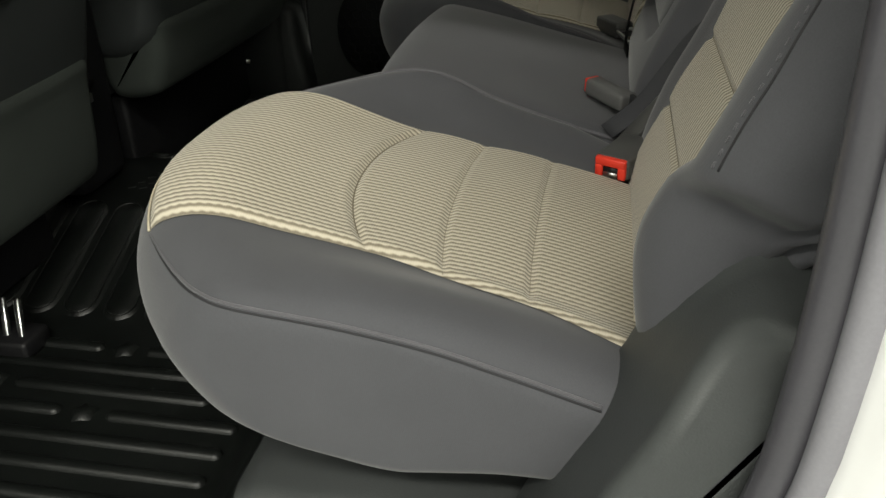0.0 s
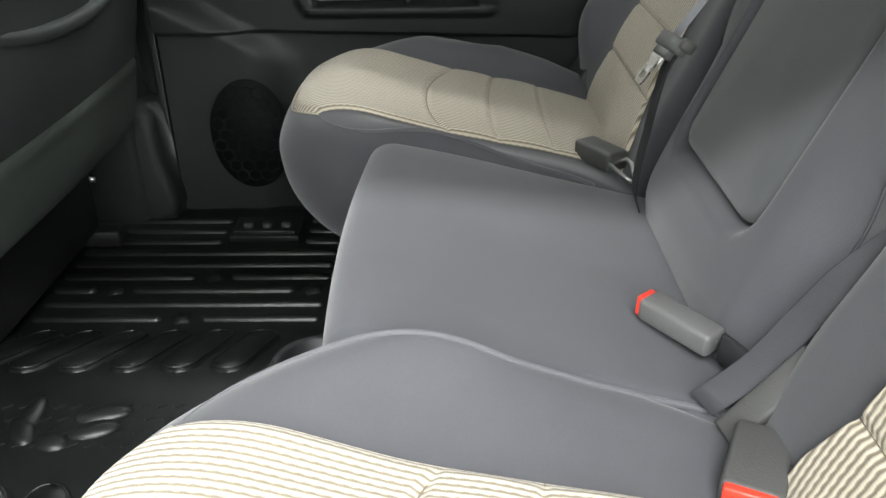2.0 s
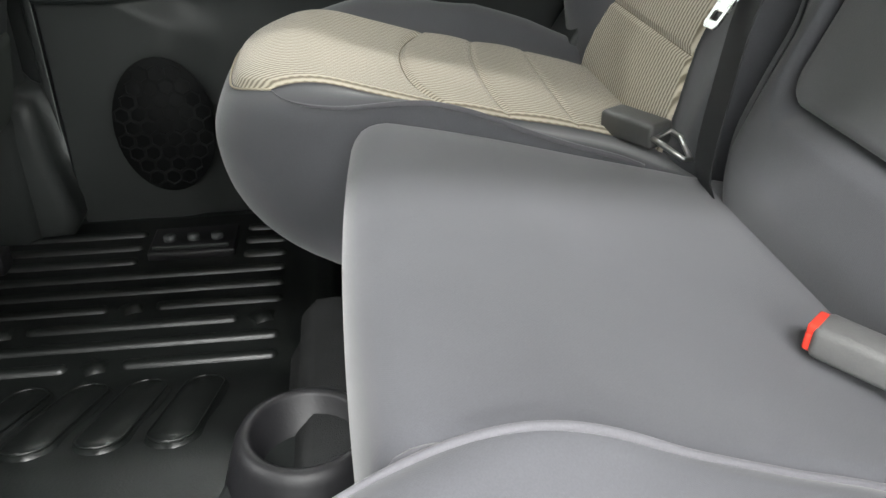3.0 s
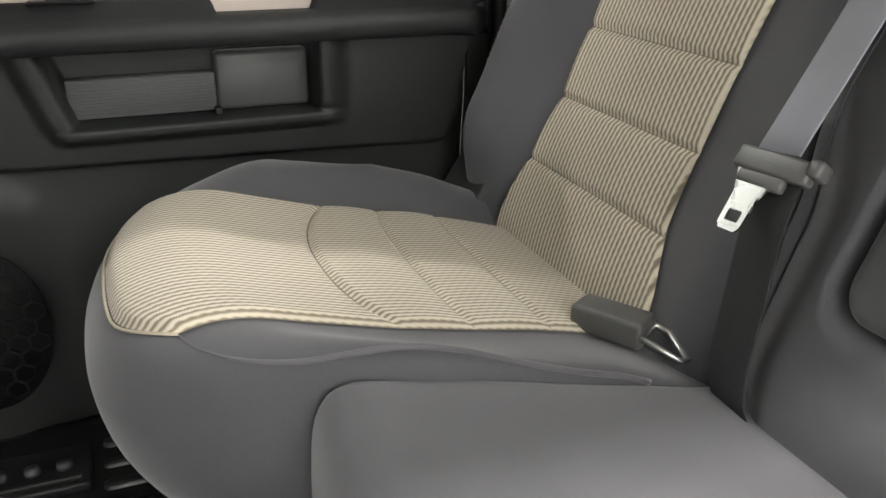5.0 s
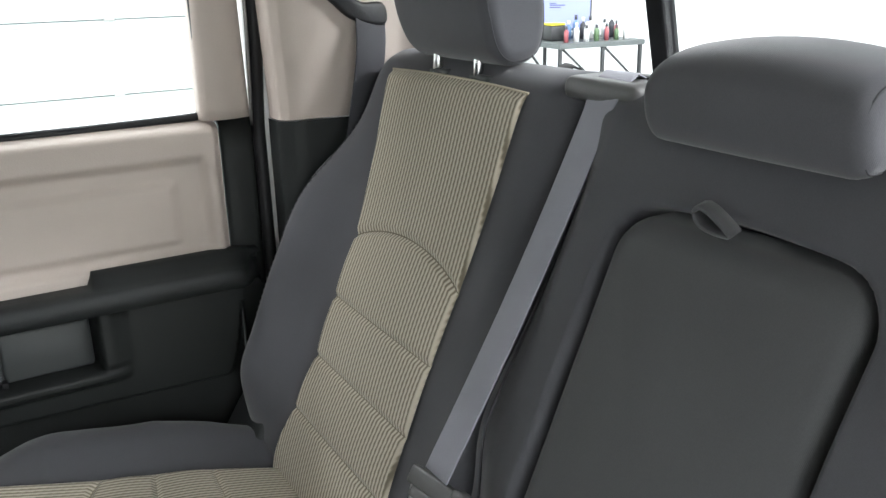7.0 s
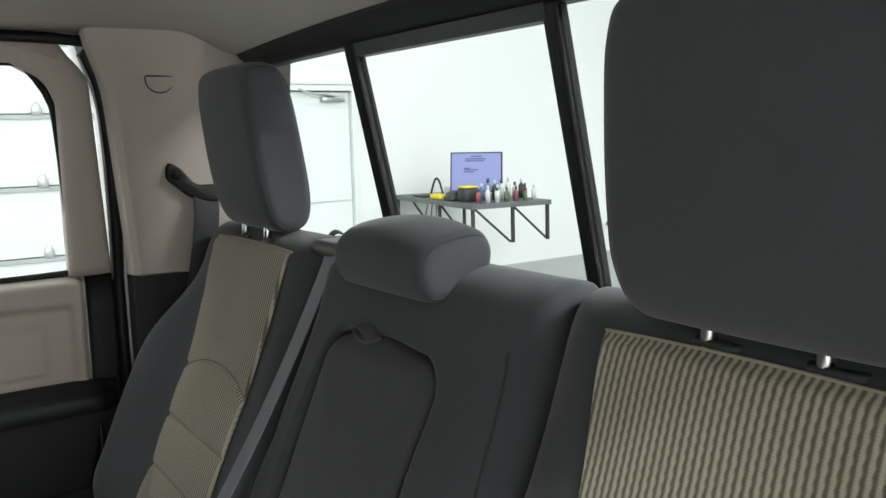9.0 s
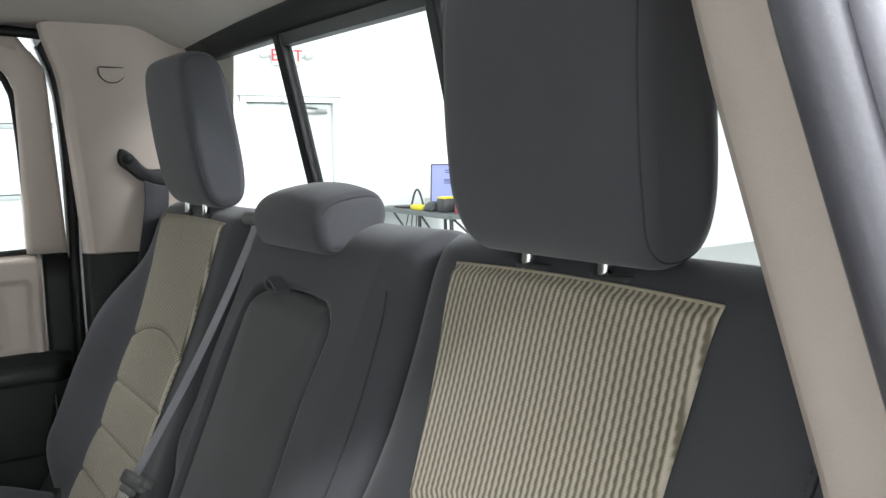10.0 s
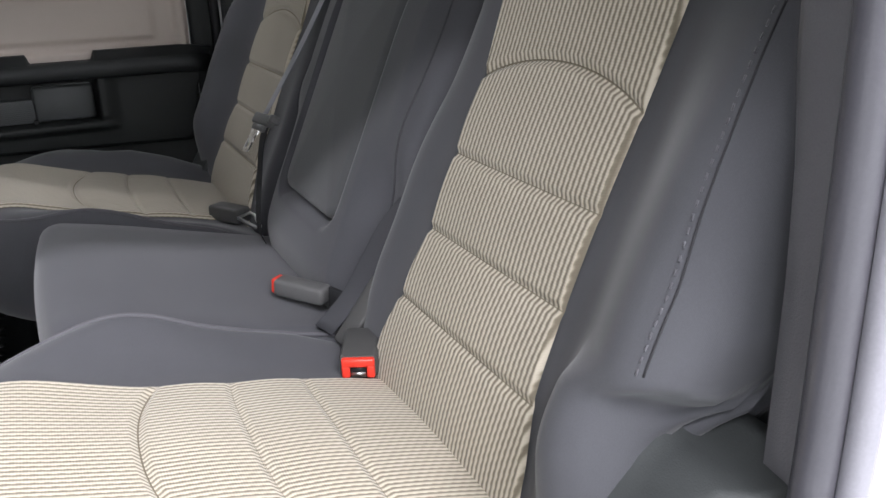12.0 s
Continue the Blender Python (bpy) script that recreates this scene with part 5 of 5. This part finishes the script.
def lower(u, v):
    """Charcoal panel with the long pull pocket pressed in, and the fold below it."""
    x, z = u, v
    left = -0.238 + 0.35 * (0.46 - z)
    px = step(left + 0.006, left + 0.018, x) * (1 - step(0.072, 0.080, x))
    pz = step(0.386, 0.394, z)
    lip = step(left - 0.030, left - 0.006, x) * (1 - step(0.085, 0.122, x)) * step(0.362, 0.377, z) * (1 - step(0.383, 0.391, z))
    lipr = step(0.076, 0.083, x) * (1 - step(0.090, 0.124, x)) * step(0.372, 0.40, z)
    side_lip = step(left - 0.034, left - 0.012, x) * (1 - step(left, left + 0.012, x)) * step(0.370, 0.39, z)
    fold = 0.016 * (1 - step(-0.004, 0.005, z - (0.339 - 0.027 * (x + 0.265)) - 0.14 * step(0.245, 0.292, x) ** 2))
    bulge = -0.010 * step(0.30, 0.40, z)
    foot = -0.035 * step(-0.24, -0.34, x) * (1 - step(0.275, 0.33, z - 0.55 * max(0, -0.28 - x)))
    return (x, 0.776 + bulge + 0.042 * px * pz - 0.013 * max(lip, lipr, 0.7 * side_lip) + fold + foot, z)


part("lower_panel", grid(lower, np.r_[np.linspace(DX0, -0.28, 30), np.linspace(-0.276, -0.20, 26), np.linspace(-0.19, 0.06, 22), np.linspace(0.064, 0.13, 26), np.linspace(0.135, 0.284, 40)], np.r_[np.linspace(-0.025, 0.29, 40), np.linspace(0.295, 0.355, 26), np.linspace(0.36, 0.474, 50)]), DARK_PLASTIC, door, "charcoal plastic lower panel with a pull pocket")
part("panel_edge", grid(lambda u, v: (0.284 + 0.001 * u, 0.770 + 0.035 * u, v), (0, 1), (-0.02, 0.474)), DARK_PLASTIC, door)
ins = part("pocket_insert", joined(box(-0.212, -0.043, 0.786, 0.806, 0.391, 0.438, 0.002), box(-0.043, 0.072, 0.783, 0.806, 0.3905, 0.462, 0.006)), GREY_PLASTIC, door, "ribbed grey pocket insert")
for k in range(12):
    z = 0.393 + 0.0038 * k
    part("insert_rib", box(-0.210, -0.045, 0.7845, 0.787, z, z + 0.002), GREY_PLASTIC, ins, smooth=False)
part("insert_tab", box(-0.047, -0.039, 0.772, 0.79, 0.389, 0.397, 0.001), RUBBER, ins)

# speaker with a honeycomb grille
SC = Vector((-0.342, 0.741, 0.160))
speaker = part("speaker", extrude(spline([(0.074 * math.cos(k * math.pi / 12), 0.105 * math.sin(k * math.pi / 12)) for k in range(24)], 40, True), 0.0, 0.004, lambda a, b, c: (SC.x + a, SC.y + 0.0 - c, SC.z + b)), SPEAKER, door, "black speaker cloth")
cells = []
hs = 0.0135
for r in range(-5, 6):
    for q in range(-4, 5):
        cx, cz = (q + 0.5 * (r % 2)) * hs * 1.732, r * hs * 1.5
        if (cx / 0.074) ** 2 + (cz / 0.105) ** 2 < 0.82:
            hexa = lambda f: [(cx + f * hs * math.sin(k * math.pi / 3), cz + f * hs * math.cos(k * math.pi / 3)) for k in range(6)]
            cells.append(ring_plate(hexa(1.0), hexa(0.82), 0.004, 0.0065, lambda a, b, c: (SC.x + a, SC.y - c, SC.z + b)))
part("speaker_grille", joined(*cells), SPEAKER, speaker, "honeycomb speaker grille", smooth=False)

# window frame above, leaning in
def frame_band(u, v):
    z = 0.712 + 0.388 * u
    lean = side(z) + 0.002
    x0 = 0.258 - 0.04 * (z - 0.7) - 0.10 * step(1.0, 1.10, z) ** 2
    x1 = 0.326 - 0.09 * max(0, z - 0.72) - 0.04 * step(1.04, 1.11, z)
    return (x0 + (x1 - x0) * v, lean - 0.008 * math.sin(math.pi * v), z)


part("window_frame", solid_grid(frame_band, np.linspace(0, 1, 24), np.linspace(0, 1, 8), (0, 0.03, 0)), TAN_PLASTIC, door, "tan window frame")
part("window_frame", solid_grid(lambda u, v: (u, side(1.07 + 0.035 * v) + 0.0 - 0.006 * math.sin(math.pi * v), 1.07 + 0.035 * v), np.linspace(-0.50, 0.25, 8), np.linspace(0, 1, 5), (0, 0.03, 0)), TAN_PLASTIC, door)
part("front_frame", solid_grid(lambda u, v: (-0.50 + 0.05 * v + 0.05 * u, side(0.70 + 0.4 * u), 0.70 + 0.4 * u), np.linspace(0, 1, 6), np.linspace(0, 1, 3), (0, 0.03, 0)), TAN_PLASTIC, door)
line = [(-0.45, 0.714), (0.258, 0.716), (0.263, 0.75), (0.248, 0.96), (0.236, 1.02), (0.205, 1.060), (0.15, 1.072), (-0.40, 1.072)]
part("window_seal", tube([(x, side(z) + 0.012 + (0.012 if z < 0.722 else 0), z) for x, z in spline(line, 70)], 0.0060, 8), RUBBER, door, "black window seal")
wp = part("window_pane", extrude([(-0.47, 0.68), (0.27, 0.68), (0.26, 1.08), (-0.42, 1.08)], 0.0, 0.004, lambda a, b, c: (a, side(b) + 0.028 + c, b)), GLASS, door, smooth=False)
wp.visible_shadow = False
gap = [(0.336, -0.01), (0.337, 0.70), (0.328, 0.90), (0.314, 1.02), (0.290, 1.085), (0.24, 1.108), (-0.45, 1.112)]
part("door_gap_seal", tube([(x, side(z) - 0.002, z) for x, z in spline(gap, 80)], 0.0095, 8), RUBBER, door, "black rubber door seal")
part("edge_chrome", tube([(x - 0.0095, side(z) - 0.004, z) for x, z in spline(gap[1:5], 40)], 0.0026, 6), STEEL, door, "shiny edge strip")
front_gap = [(-0.494, 1.05), (-0.492, 0.30), (-0.490, 0.06), (-0.478, 0.005), (-0.44, -0.012), (0.2, -0.014)]
part("front_seal", tube([(x, 0.772, z) for x, z in spline(front_gap, 60)], 0.009, 8), RUBBER, door)
part("front_seal", tube([(x - 0.020, 0.779, z - 0.012) for x, z in spline(front_gap, 60)], 0.006, 8), DARK_PLASTIC, door)

# ---- floor liner ----
def liner_z(y):
    """The tray is flat beside the hump in its middle."""
    a = abs(y - 0.01)
    return 0.085 * (1 - step(0.06, 0.33, a) * 0.92 - 0.08 * step(0.08, 0.35, a))


liner = thing("floor_liner", (-0.38, 0.0, 0.0), "black moulded rubber floor liner with ribs and a centre hump", "floor liner")
part("tray", solid_grid(lambda u, v: (u, v, liner_z(v) + 0.05 * step(-0.16, -0.10, u) * step(0.32, 0.36, abs(v)) + 0.05 * step(-0.66, -0.74, u)), np.linspace(-0.80, -0.09, 40), np.linspace(-0.765, 0.765, 90), (0, 0, -0.006)), MAT, liner, "black rubber tray")


def rib(x0, x1, y, w, h=0.006):
    """A long rounded rib lying fore and aft."""
    ol = stadium(x0, x1, y - w / 2, y + w / 2, 4)
    ins = stadium(x0 + w * 0.3, x1 - w * 0.3, y - w * 0.2, y + w * 0.2, 4)
    bm = bmesh.new()
    lo = [bm.verts.new((a, b, liner_z(b) - 0.001)) for a, b in ol]
    md = [bm.verts.new((a, b, liner_z(b) + h * 0.6)) for a, b in stadium(x0 + w * 0.08, x1 - w * 0.08, y - w * 0.42, y + w * 0.42, 4)]
    hi = [bm.verts.new((a, b, liner_z(b) + h)) for a, b in ins]
    n = len(ol)
    for s, t in ((lo, md), (md, hi)):
        for k in range(n):
            bm.faces.new((s[k], s[(k + 1) % n], t[(k + 1) % n], t[k]))
    bm.faces.new(hi)
    return bm


def boss(x, y):
    bm = bmesh.new()
    lo = [bm.verts.new((x + (0.020 if k % 2 else 0.014) * math.cos(k * math.pi / 5), y + (0.020 if k % 2 else 0.014) * math.sin(k * math.pi / 5), -0.001)) for k in range(10)]
    hi = [bm.verts.new((x + (0.013 if k % 2 else 0.008) * math.cos(k * math.pi / 5), y + (0.013 if k % 2 else 0.008) * math.sin(k * math.pi / 5), 0.0055)) for k in range(10)]
    for k in range(10):
        bm.faces.new((lo[k], lo[(k + 1) % 10], hi[(k + 1) % 10], hi[k]))
    bm.faces.new(hi)
    return bm


STARS = [(-0.386, 0.355), (-0.368, 0.484), (-0.195, 0.441), (-0.52, 0.441)]
for s in (-1, 1):
    for k in range(9):
        y = 0.355 + 0.043 * k
        cuts = sorted(x for x, sy in STARS if abs(sy - y) < 0.019)
        if s > 0 and y > 0.56:
            cuts = cuts + [(-0.31)] if 0.60 < y < 0.70 else cuts
        x = -0.62
        for c in cuts + [None]:
            g = 0.030 if c != -0.31 else 0.075
            end = -0.17 if c is None else c - g
            if end - x > 0.03:
                part("rib", rib(x, end, s * y, 0.019), MAT, liner)
            x = end + 2 * g if c is not None else x
    for x, y in STARS:
        part("star_boss", boss(x, s * y), MAT, liner)
# the raised pads on both flanks of the hump
for s in (-1, 1):
    for k in range(7):
        cx = -0.247 - 0.064 * k
        pl = stadium(cx - 0.027, cx + 0.027, 0.095, 0.305, 7)
        pi_ = stadium(cx - 0.0225, cx + 0.0225, 0.0995, 0.300, 7)
        bm = bmesh.new()
        lo = [bm.verts.new((a, 0.01 + s * b, liner_z(0.01 + s * b) - 0.001)) for a, b in pl]
        hi = [bm.verts.new((a, 0.01 + s * b, liner_z(0.01 + s * b) + 0.006)) for a, b in pi_]
        for q in range(len(pl)):
            bm.faces.new((lo[q], lo[(q + 1) % len(pl)], hi[(q + 1) % len(pl)], hi[q]))
        # strips across the pad keep its face on the slope
        right, left = hi[7::-1] + hi[:23:-1], hi[8:24]
        for q in range(15):
            bm.faces.new((right[q], right[q + 1], left[q + 1], left[q]))
        bead_line = [v.co.copy() for v in hi]
        part("pad", joined(bm, tube(bead_line, 0.0016, 6, True)), MAT, liner)
clip = thing("liner_clip", (-0.335, 0.63, 0.0), "black square drain clip in the floor liner", "clip")
part("plate", box(-0.372, -0.246, 0.612, 0.694, -0.001, 0.012, 0.003), RUBBER, clip)
part("stud", joined(*[tube([(x, 0.652, 0.010), (x, 0.652, 0.019)], 0.009, 10) for x in (-0.345, -0.31, -0.275)]), GREY_PLASTIC, clip, "dull metal studs")
part("bar", box(-0.365, -0.255, 0.620, 0.626, 0.011, 0.018, 0.002), DARK_PLASTIC, clip)
lobes = []
for ang, length in ((24, 0.034), (156, 0.034), (204, 0.030), (336, 0.030), (270, 0.022)):
    c, s = math.cos(radians(ang)), math.sin(radians(ang))
    lobe = bmesh.new()
    bmesh.ops.create_uvsphere(lobe, u_segments=14, v_segments=8, radius=1.0)
    bmesh.ops.transform(lobe, matrix=Matrix.Translation((-0.405 + 0.045 * c, 0.008 + 0.034 * s, 0.083)) @ Matrix.Rotation(radians(ang * 0.6), 4, "Z") @ Matrix.Diagonal((length, 0.015, 0.010, 1)), verts=lobe.verts)
    lobes.append(lobe)
part("badge", joined(*lobes), MAT, liner, "raised plain badge shapes")
dots = []
for a in range(13):
    for b in range(4):
        dots.append(box(-0.006, 0.006, -0.0015, 0.0015, 0, 0.002, 0, 2, Matrix.Translation((-0.30 - 0.02 * a + 0.006 * b, -0.03 + 0.022 * b, liner_z(-0.03 + 0.022 * b) - 0.0005)) @ Matrix.Rotation(radians(35), 4, "Z")))
tread = part("tread_pattern", joined(*dots), MAT, liner, smooth=False)
tagged(tread, kind="stuff")

# ---- under the cushions ----
base = thing("under_seat_box", (0.1, 0, 0.0), "dark carpeted seat base under the rear cushions", "seat base")
part("box", slab(spline([(-0.075, 0.0), (-0.085, 0.06), (-0.07, 0.115), (0.0, 0.118), (0.3, 0.125), (0.60, 0.12), (0.62, 0.0), (0.3, -0.008)], 60, True), -0.70, -0.30, 0.03, XYZ, 4, 6), GREY_PLASTIC, base, "charcoal plastic storage box")
part("box", slab(spline([(-0.075, 0.0), (-0.085, 0.06), (-0.07, 0.115), (0.0, 0.118), (0.3, 0.125), (0.60, 0.12), (0.62, 0.0), (0.3, -0.008)], 60, True), 0.30, 0.70, 0.03, XYZ, 4, 6), CARPET, base)
part("tunnel", slab(spline([(-0.128, 0.0), (-0.130, 0.08), (-0.118, 0.115), (0.0, 0.116), (0.3, 0.12), (0.60, 0.12), (0.60, 0.0), (0.2, -0.008)], 60, True), -0.06, 0.30, 0.02, XYZ, 4, 6), CARPET, base, "grey carpeted tunnel cover")
cup = thing("cup_holder", (-0.15, 0.03, 0.11), "dark grey plastic cup holder tray under the middle cushion", "cup holder")
cc = Vector((-0.118, 0.052, 0.135))
prof = [(0.072, -0.050), (0.066, -0.030), (0.060, -0.008), (0.055, 0.001), (0.049, 0.003), (0.0445, 0.000), (0.040, -0.05), (0.0, -0.052)]
bm = bmesh.new()
rings = [[bm.verts.new((cc.x + r * math.cos(k * math.pi / 16), cc.y + r * math.sin(k * math.pi / 16), cc.z + z)) for k in range(32)] for r, z in prof]
for a, b in zip(rings, rings[1:]):
    for k in range(32):
        bm.faces.new((a[k], a[(k + 1) % 32], b[(k + 1) % 32], b[k]))
bmesh.ops.remove_doubles(bm, verts=bm.verts, dist=1e-5)
well = part("cup", bm, RUBBER, cup, "round cup well")
part("well_liner", tube([(cc.x, cc.y, cc.z - 0.051), (cc.x, cc.y, cc.z - 0.046)], 0.0395, 24), RUBBER, well, "black bottom of the well")
part("tray", extrude([(-0.205, -0.10), (-0.165, -0.10), (-0.10, -0.05), (-0.10, 0.11), (-0.135, 0.125), (-0.175, 0.09), (-0.196, 0.02)], 0.080, 0.096, lambda a, b, c: (a, b, c), 0.008), DARK_PLASTIC, cup)

# molded side trim at the foot of the backrest by the door
def side_trim(sign):
    th = thing("seat_side_trim", (0.33, sign * 0.73, 0.0), "grey moulded plastic trim at the seat's side", "side trim", "seat side trims")
    ol = spline([(0.375, 0.0), (0.375, 0.372), (0.345, 0.383), (0.312, 0.378), (0.288, 0.352), (0.262, 0.310), (0.222, 0.238), (0.18, 0.155), (0.148, 0.08), (0.13, 0.02), (0.13, 0.0)], 70, True)
    part("shell", slab(ol, 0.640, 0.785 if sign < 0 else 0.752, 0.012, lambda a, b, c: (a, sign * (c + 0.03 * step(0.36, 0.05, b) - 0.03 * step(0.30, 0.37, b) * step(0.70, 0.75, c) * step(0.34, 0.30, a)), b + (0.45 if sign < 0 else 0.1) * max(0.0, 0.702 - c) * step(0.28, 0.35, b)), 6, 14, 0.0, 0.007), GREY_PLASTIC, th)
    if sign < 0:
        part("bolt", tube([(0.400, sign * 0.702, 0.585), (0.385, sign * 0.708, 0.585)], 0.008, 10), GREY_PLASTIC, th)
    return th


side_trim(-1)
side_trim(1)

# ---- front seats and what stands between them ----
def front_seat(y0, y1, label, lift=0.0):
    th = thing("front_seat", (-0.62, (y0 + y1) / 2, 0.0), label, "front seat", "front seats")
    yc, hw = (y0 + y1) / 2, (y1 - y0) / 2
    shell = spline([(-0.50, 0.30), (-0.475, 0.36), (-0.455, 0.45), (-0.43, 0.60), (-0.40, 0.85), (-0.42, 0.95), (-0.50, 0.95), (-0.58, 0.75), (-0.64, 0.45), (-0.66, 0.30), (-0.58, 0.27)], 80, True)

    def place(a, b, c):
        s = (c - yc) / hw
        return (a - 0.014 * s * s * step(-0.60, -0.45, a), c, b)

    shell_part = part("back_shell", slab(shell, y0, y1, 0.035, place, 6, 12, 0.0), VINYL_BACK, th, "dark charcoal backrest shell")
    pan = spline([(-0.520, 0.155 + lift), (-0.495, 0.19 + lift), (-0.483, 0.30), (-0.480, 0.335), (-0.53, 0.35), (-0.60, 0.33), (-0.62, 0.22 + lift), (-0.60, 0.15 + lift)], 60, True)
    part("lower_panel", slab(pan, y0 + 0.015, y1 - 0.015, 0.03, place, 6, 12, 0.0), BACK_PANEL, th, "lower dark green-grey carpet panel")
    lip = [place(-0.452 - 0.02 * math.cos(math.pi * t) ** 2 * 0.5, 0.455 + 0.05 * abs(2 * t - 1) ** 2.2, y0 + 0.04 + (y1 - y0 - 0.08) * t) for t in np.linspace(0, 1, 24)]
    part("map_pocket_edge", tube(lip, 0.011, 8), VINYL_BACK, shell_part, "rolled map pocket edge")
    part("cushion", box(-1.05, -0.60, y0 + 0.01, y1 - 0.01, 0.20, 0.34, 0.03), VINYL_BACK, th)
    part("seat_frame", box(-1.0, -0.60, y0 + 0.05, y1 - 0.05, 0.03, 0.20, 0.01), RUBBER, th)
    for yy in (y0 + 0.06, y1 - 0.06):
        part("rail", box(-1.05, -0.56, yy - 0.02, yy + 0.02, 0.005, 0.035, 0.004), STEEL if yy < yc else RUBBER, th)
    return th


front_seat(-0.70, -0.115, "dark charcoal front seat seen from behind, by the open door")
front_seat(0.045, 0.665, "dark charcoal front seat seen from behind, by the far door", 0.055)
console = thing("centre_console", (-0.64, -0.04, 0.1), "black centre console end between the front seats", "console")
part("shell", box(-1.1, -0.575, -0.10, 0.035, 0.09, 0.42, 0.02), RUBBER, console)
outlet = part("outlet", tube([(-0.580, -0.045, 0.27), (-0.564, -0.045, 0.27)], 0.013, 12), RUBBER, console, "power outlet")
part("latch", box(-0.572, -0.566, -0.055, -0.040, 0.235, 0.25, 0.002), STEEL, outlet)
hook = thing("seat_bail", (-0.66, 0.66, 0.0), "bent metal wire bail by the front seat rail", "seat bail")
part("wire", tube(spline([(-0.60, 0.60, 0.005), (-0.635, 0.63, 0.02), (-0.66, 0.655, 0.07), (-0.645, 0.665, 0.10), (-0.62, 0.67, 0.10)], 18), 0.005), CHROME, hook)
rail_end = thing("rail_cover", (-0.57, -0.42, 0.0), "seat rail end with two bright metal edges", "rail end")
for dy in (0.0, 0.022):
    part("edge", box(-0.004, 0.004, -0.03, 0.03, 0, 0.008, 0.002, 2, Matrix.Translation((-0.545 + dy, -0.365, 0.040)) @ Matrix.Rotation(radians(60), 4, "X") @ Matrix.Rotation(radians(15), 4, "Z")), CHROME, rail_end)
part("body", box(-0.58, -0.50, -0.40, -0.345, -0.002, 0.026, 0.006), RUBBER, rail_end)

# door post foot on the far side
foot = thing("door_post_trim", (-0.56, 0.76, 0.0), "dark plastic trim at the foot of the door post", "post trim")
part("shell", slab(spline([(-0.50, 0.0), (-0.505, 0.12), (-0.512, 0.20), (-0.525, 0.225), (-0.55, 0.24), (-0.56, 0.40), (-0.58, 0.68), (-0.66, 0.68), (-0.68, 0.2), (-0.69, 0.0)], 70, True), 0.70, 0.80, 0.02, lambda a, b, c: (a, c + 0.03 * step(0.18, 0.30, b), b), 4, 5), DARK_PLASTIC, foot)
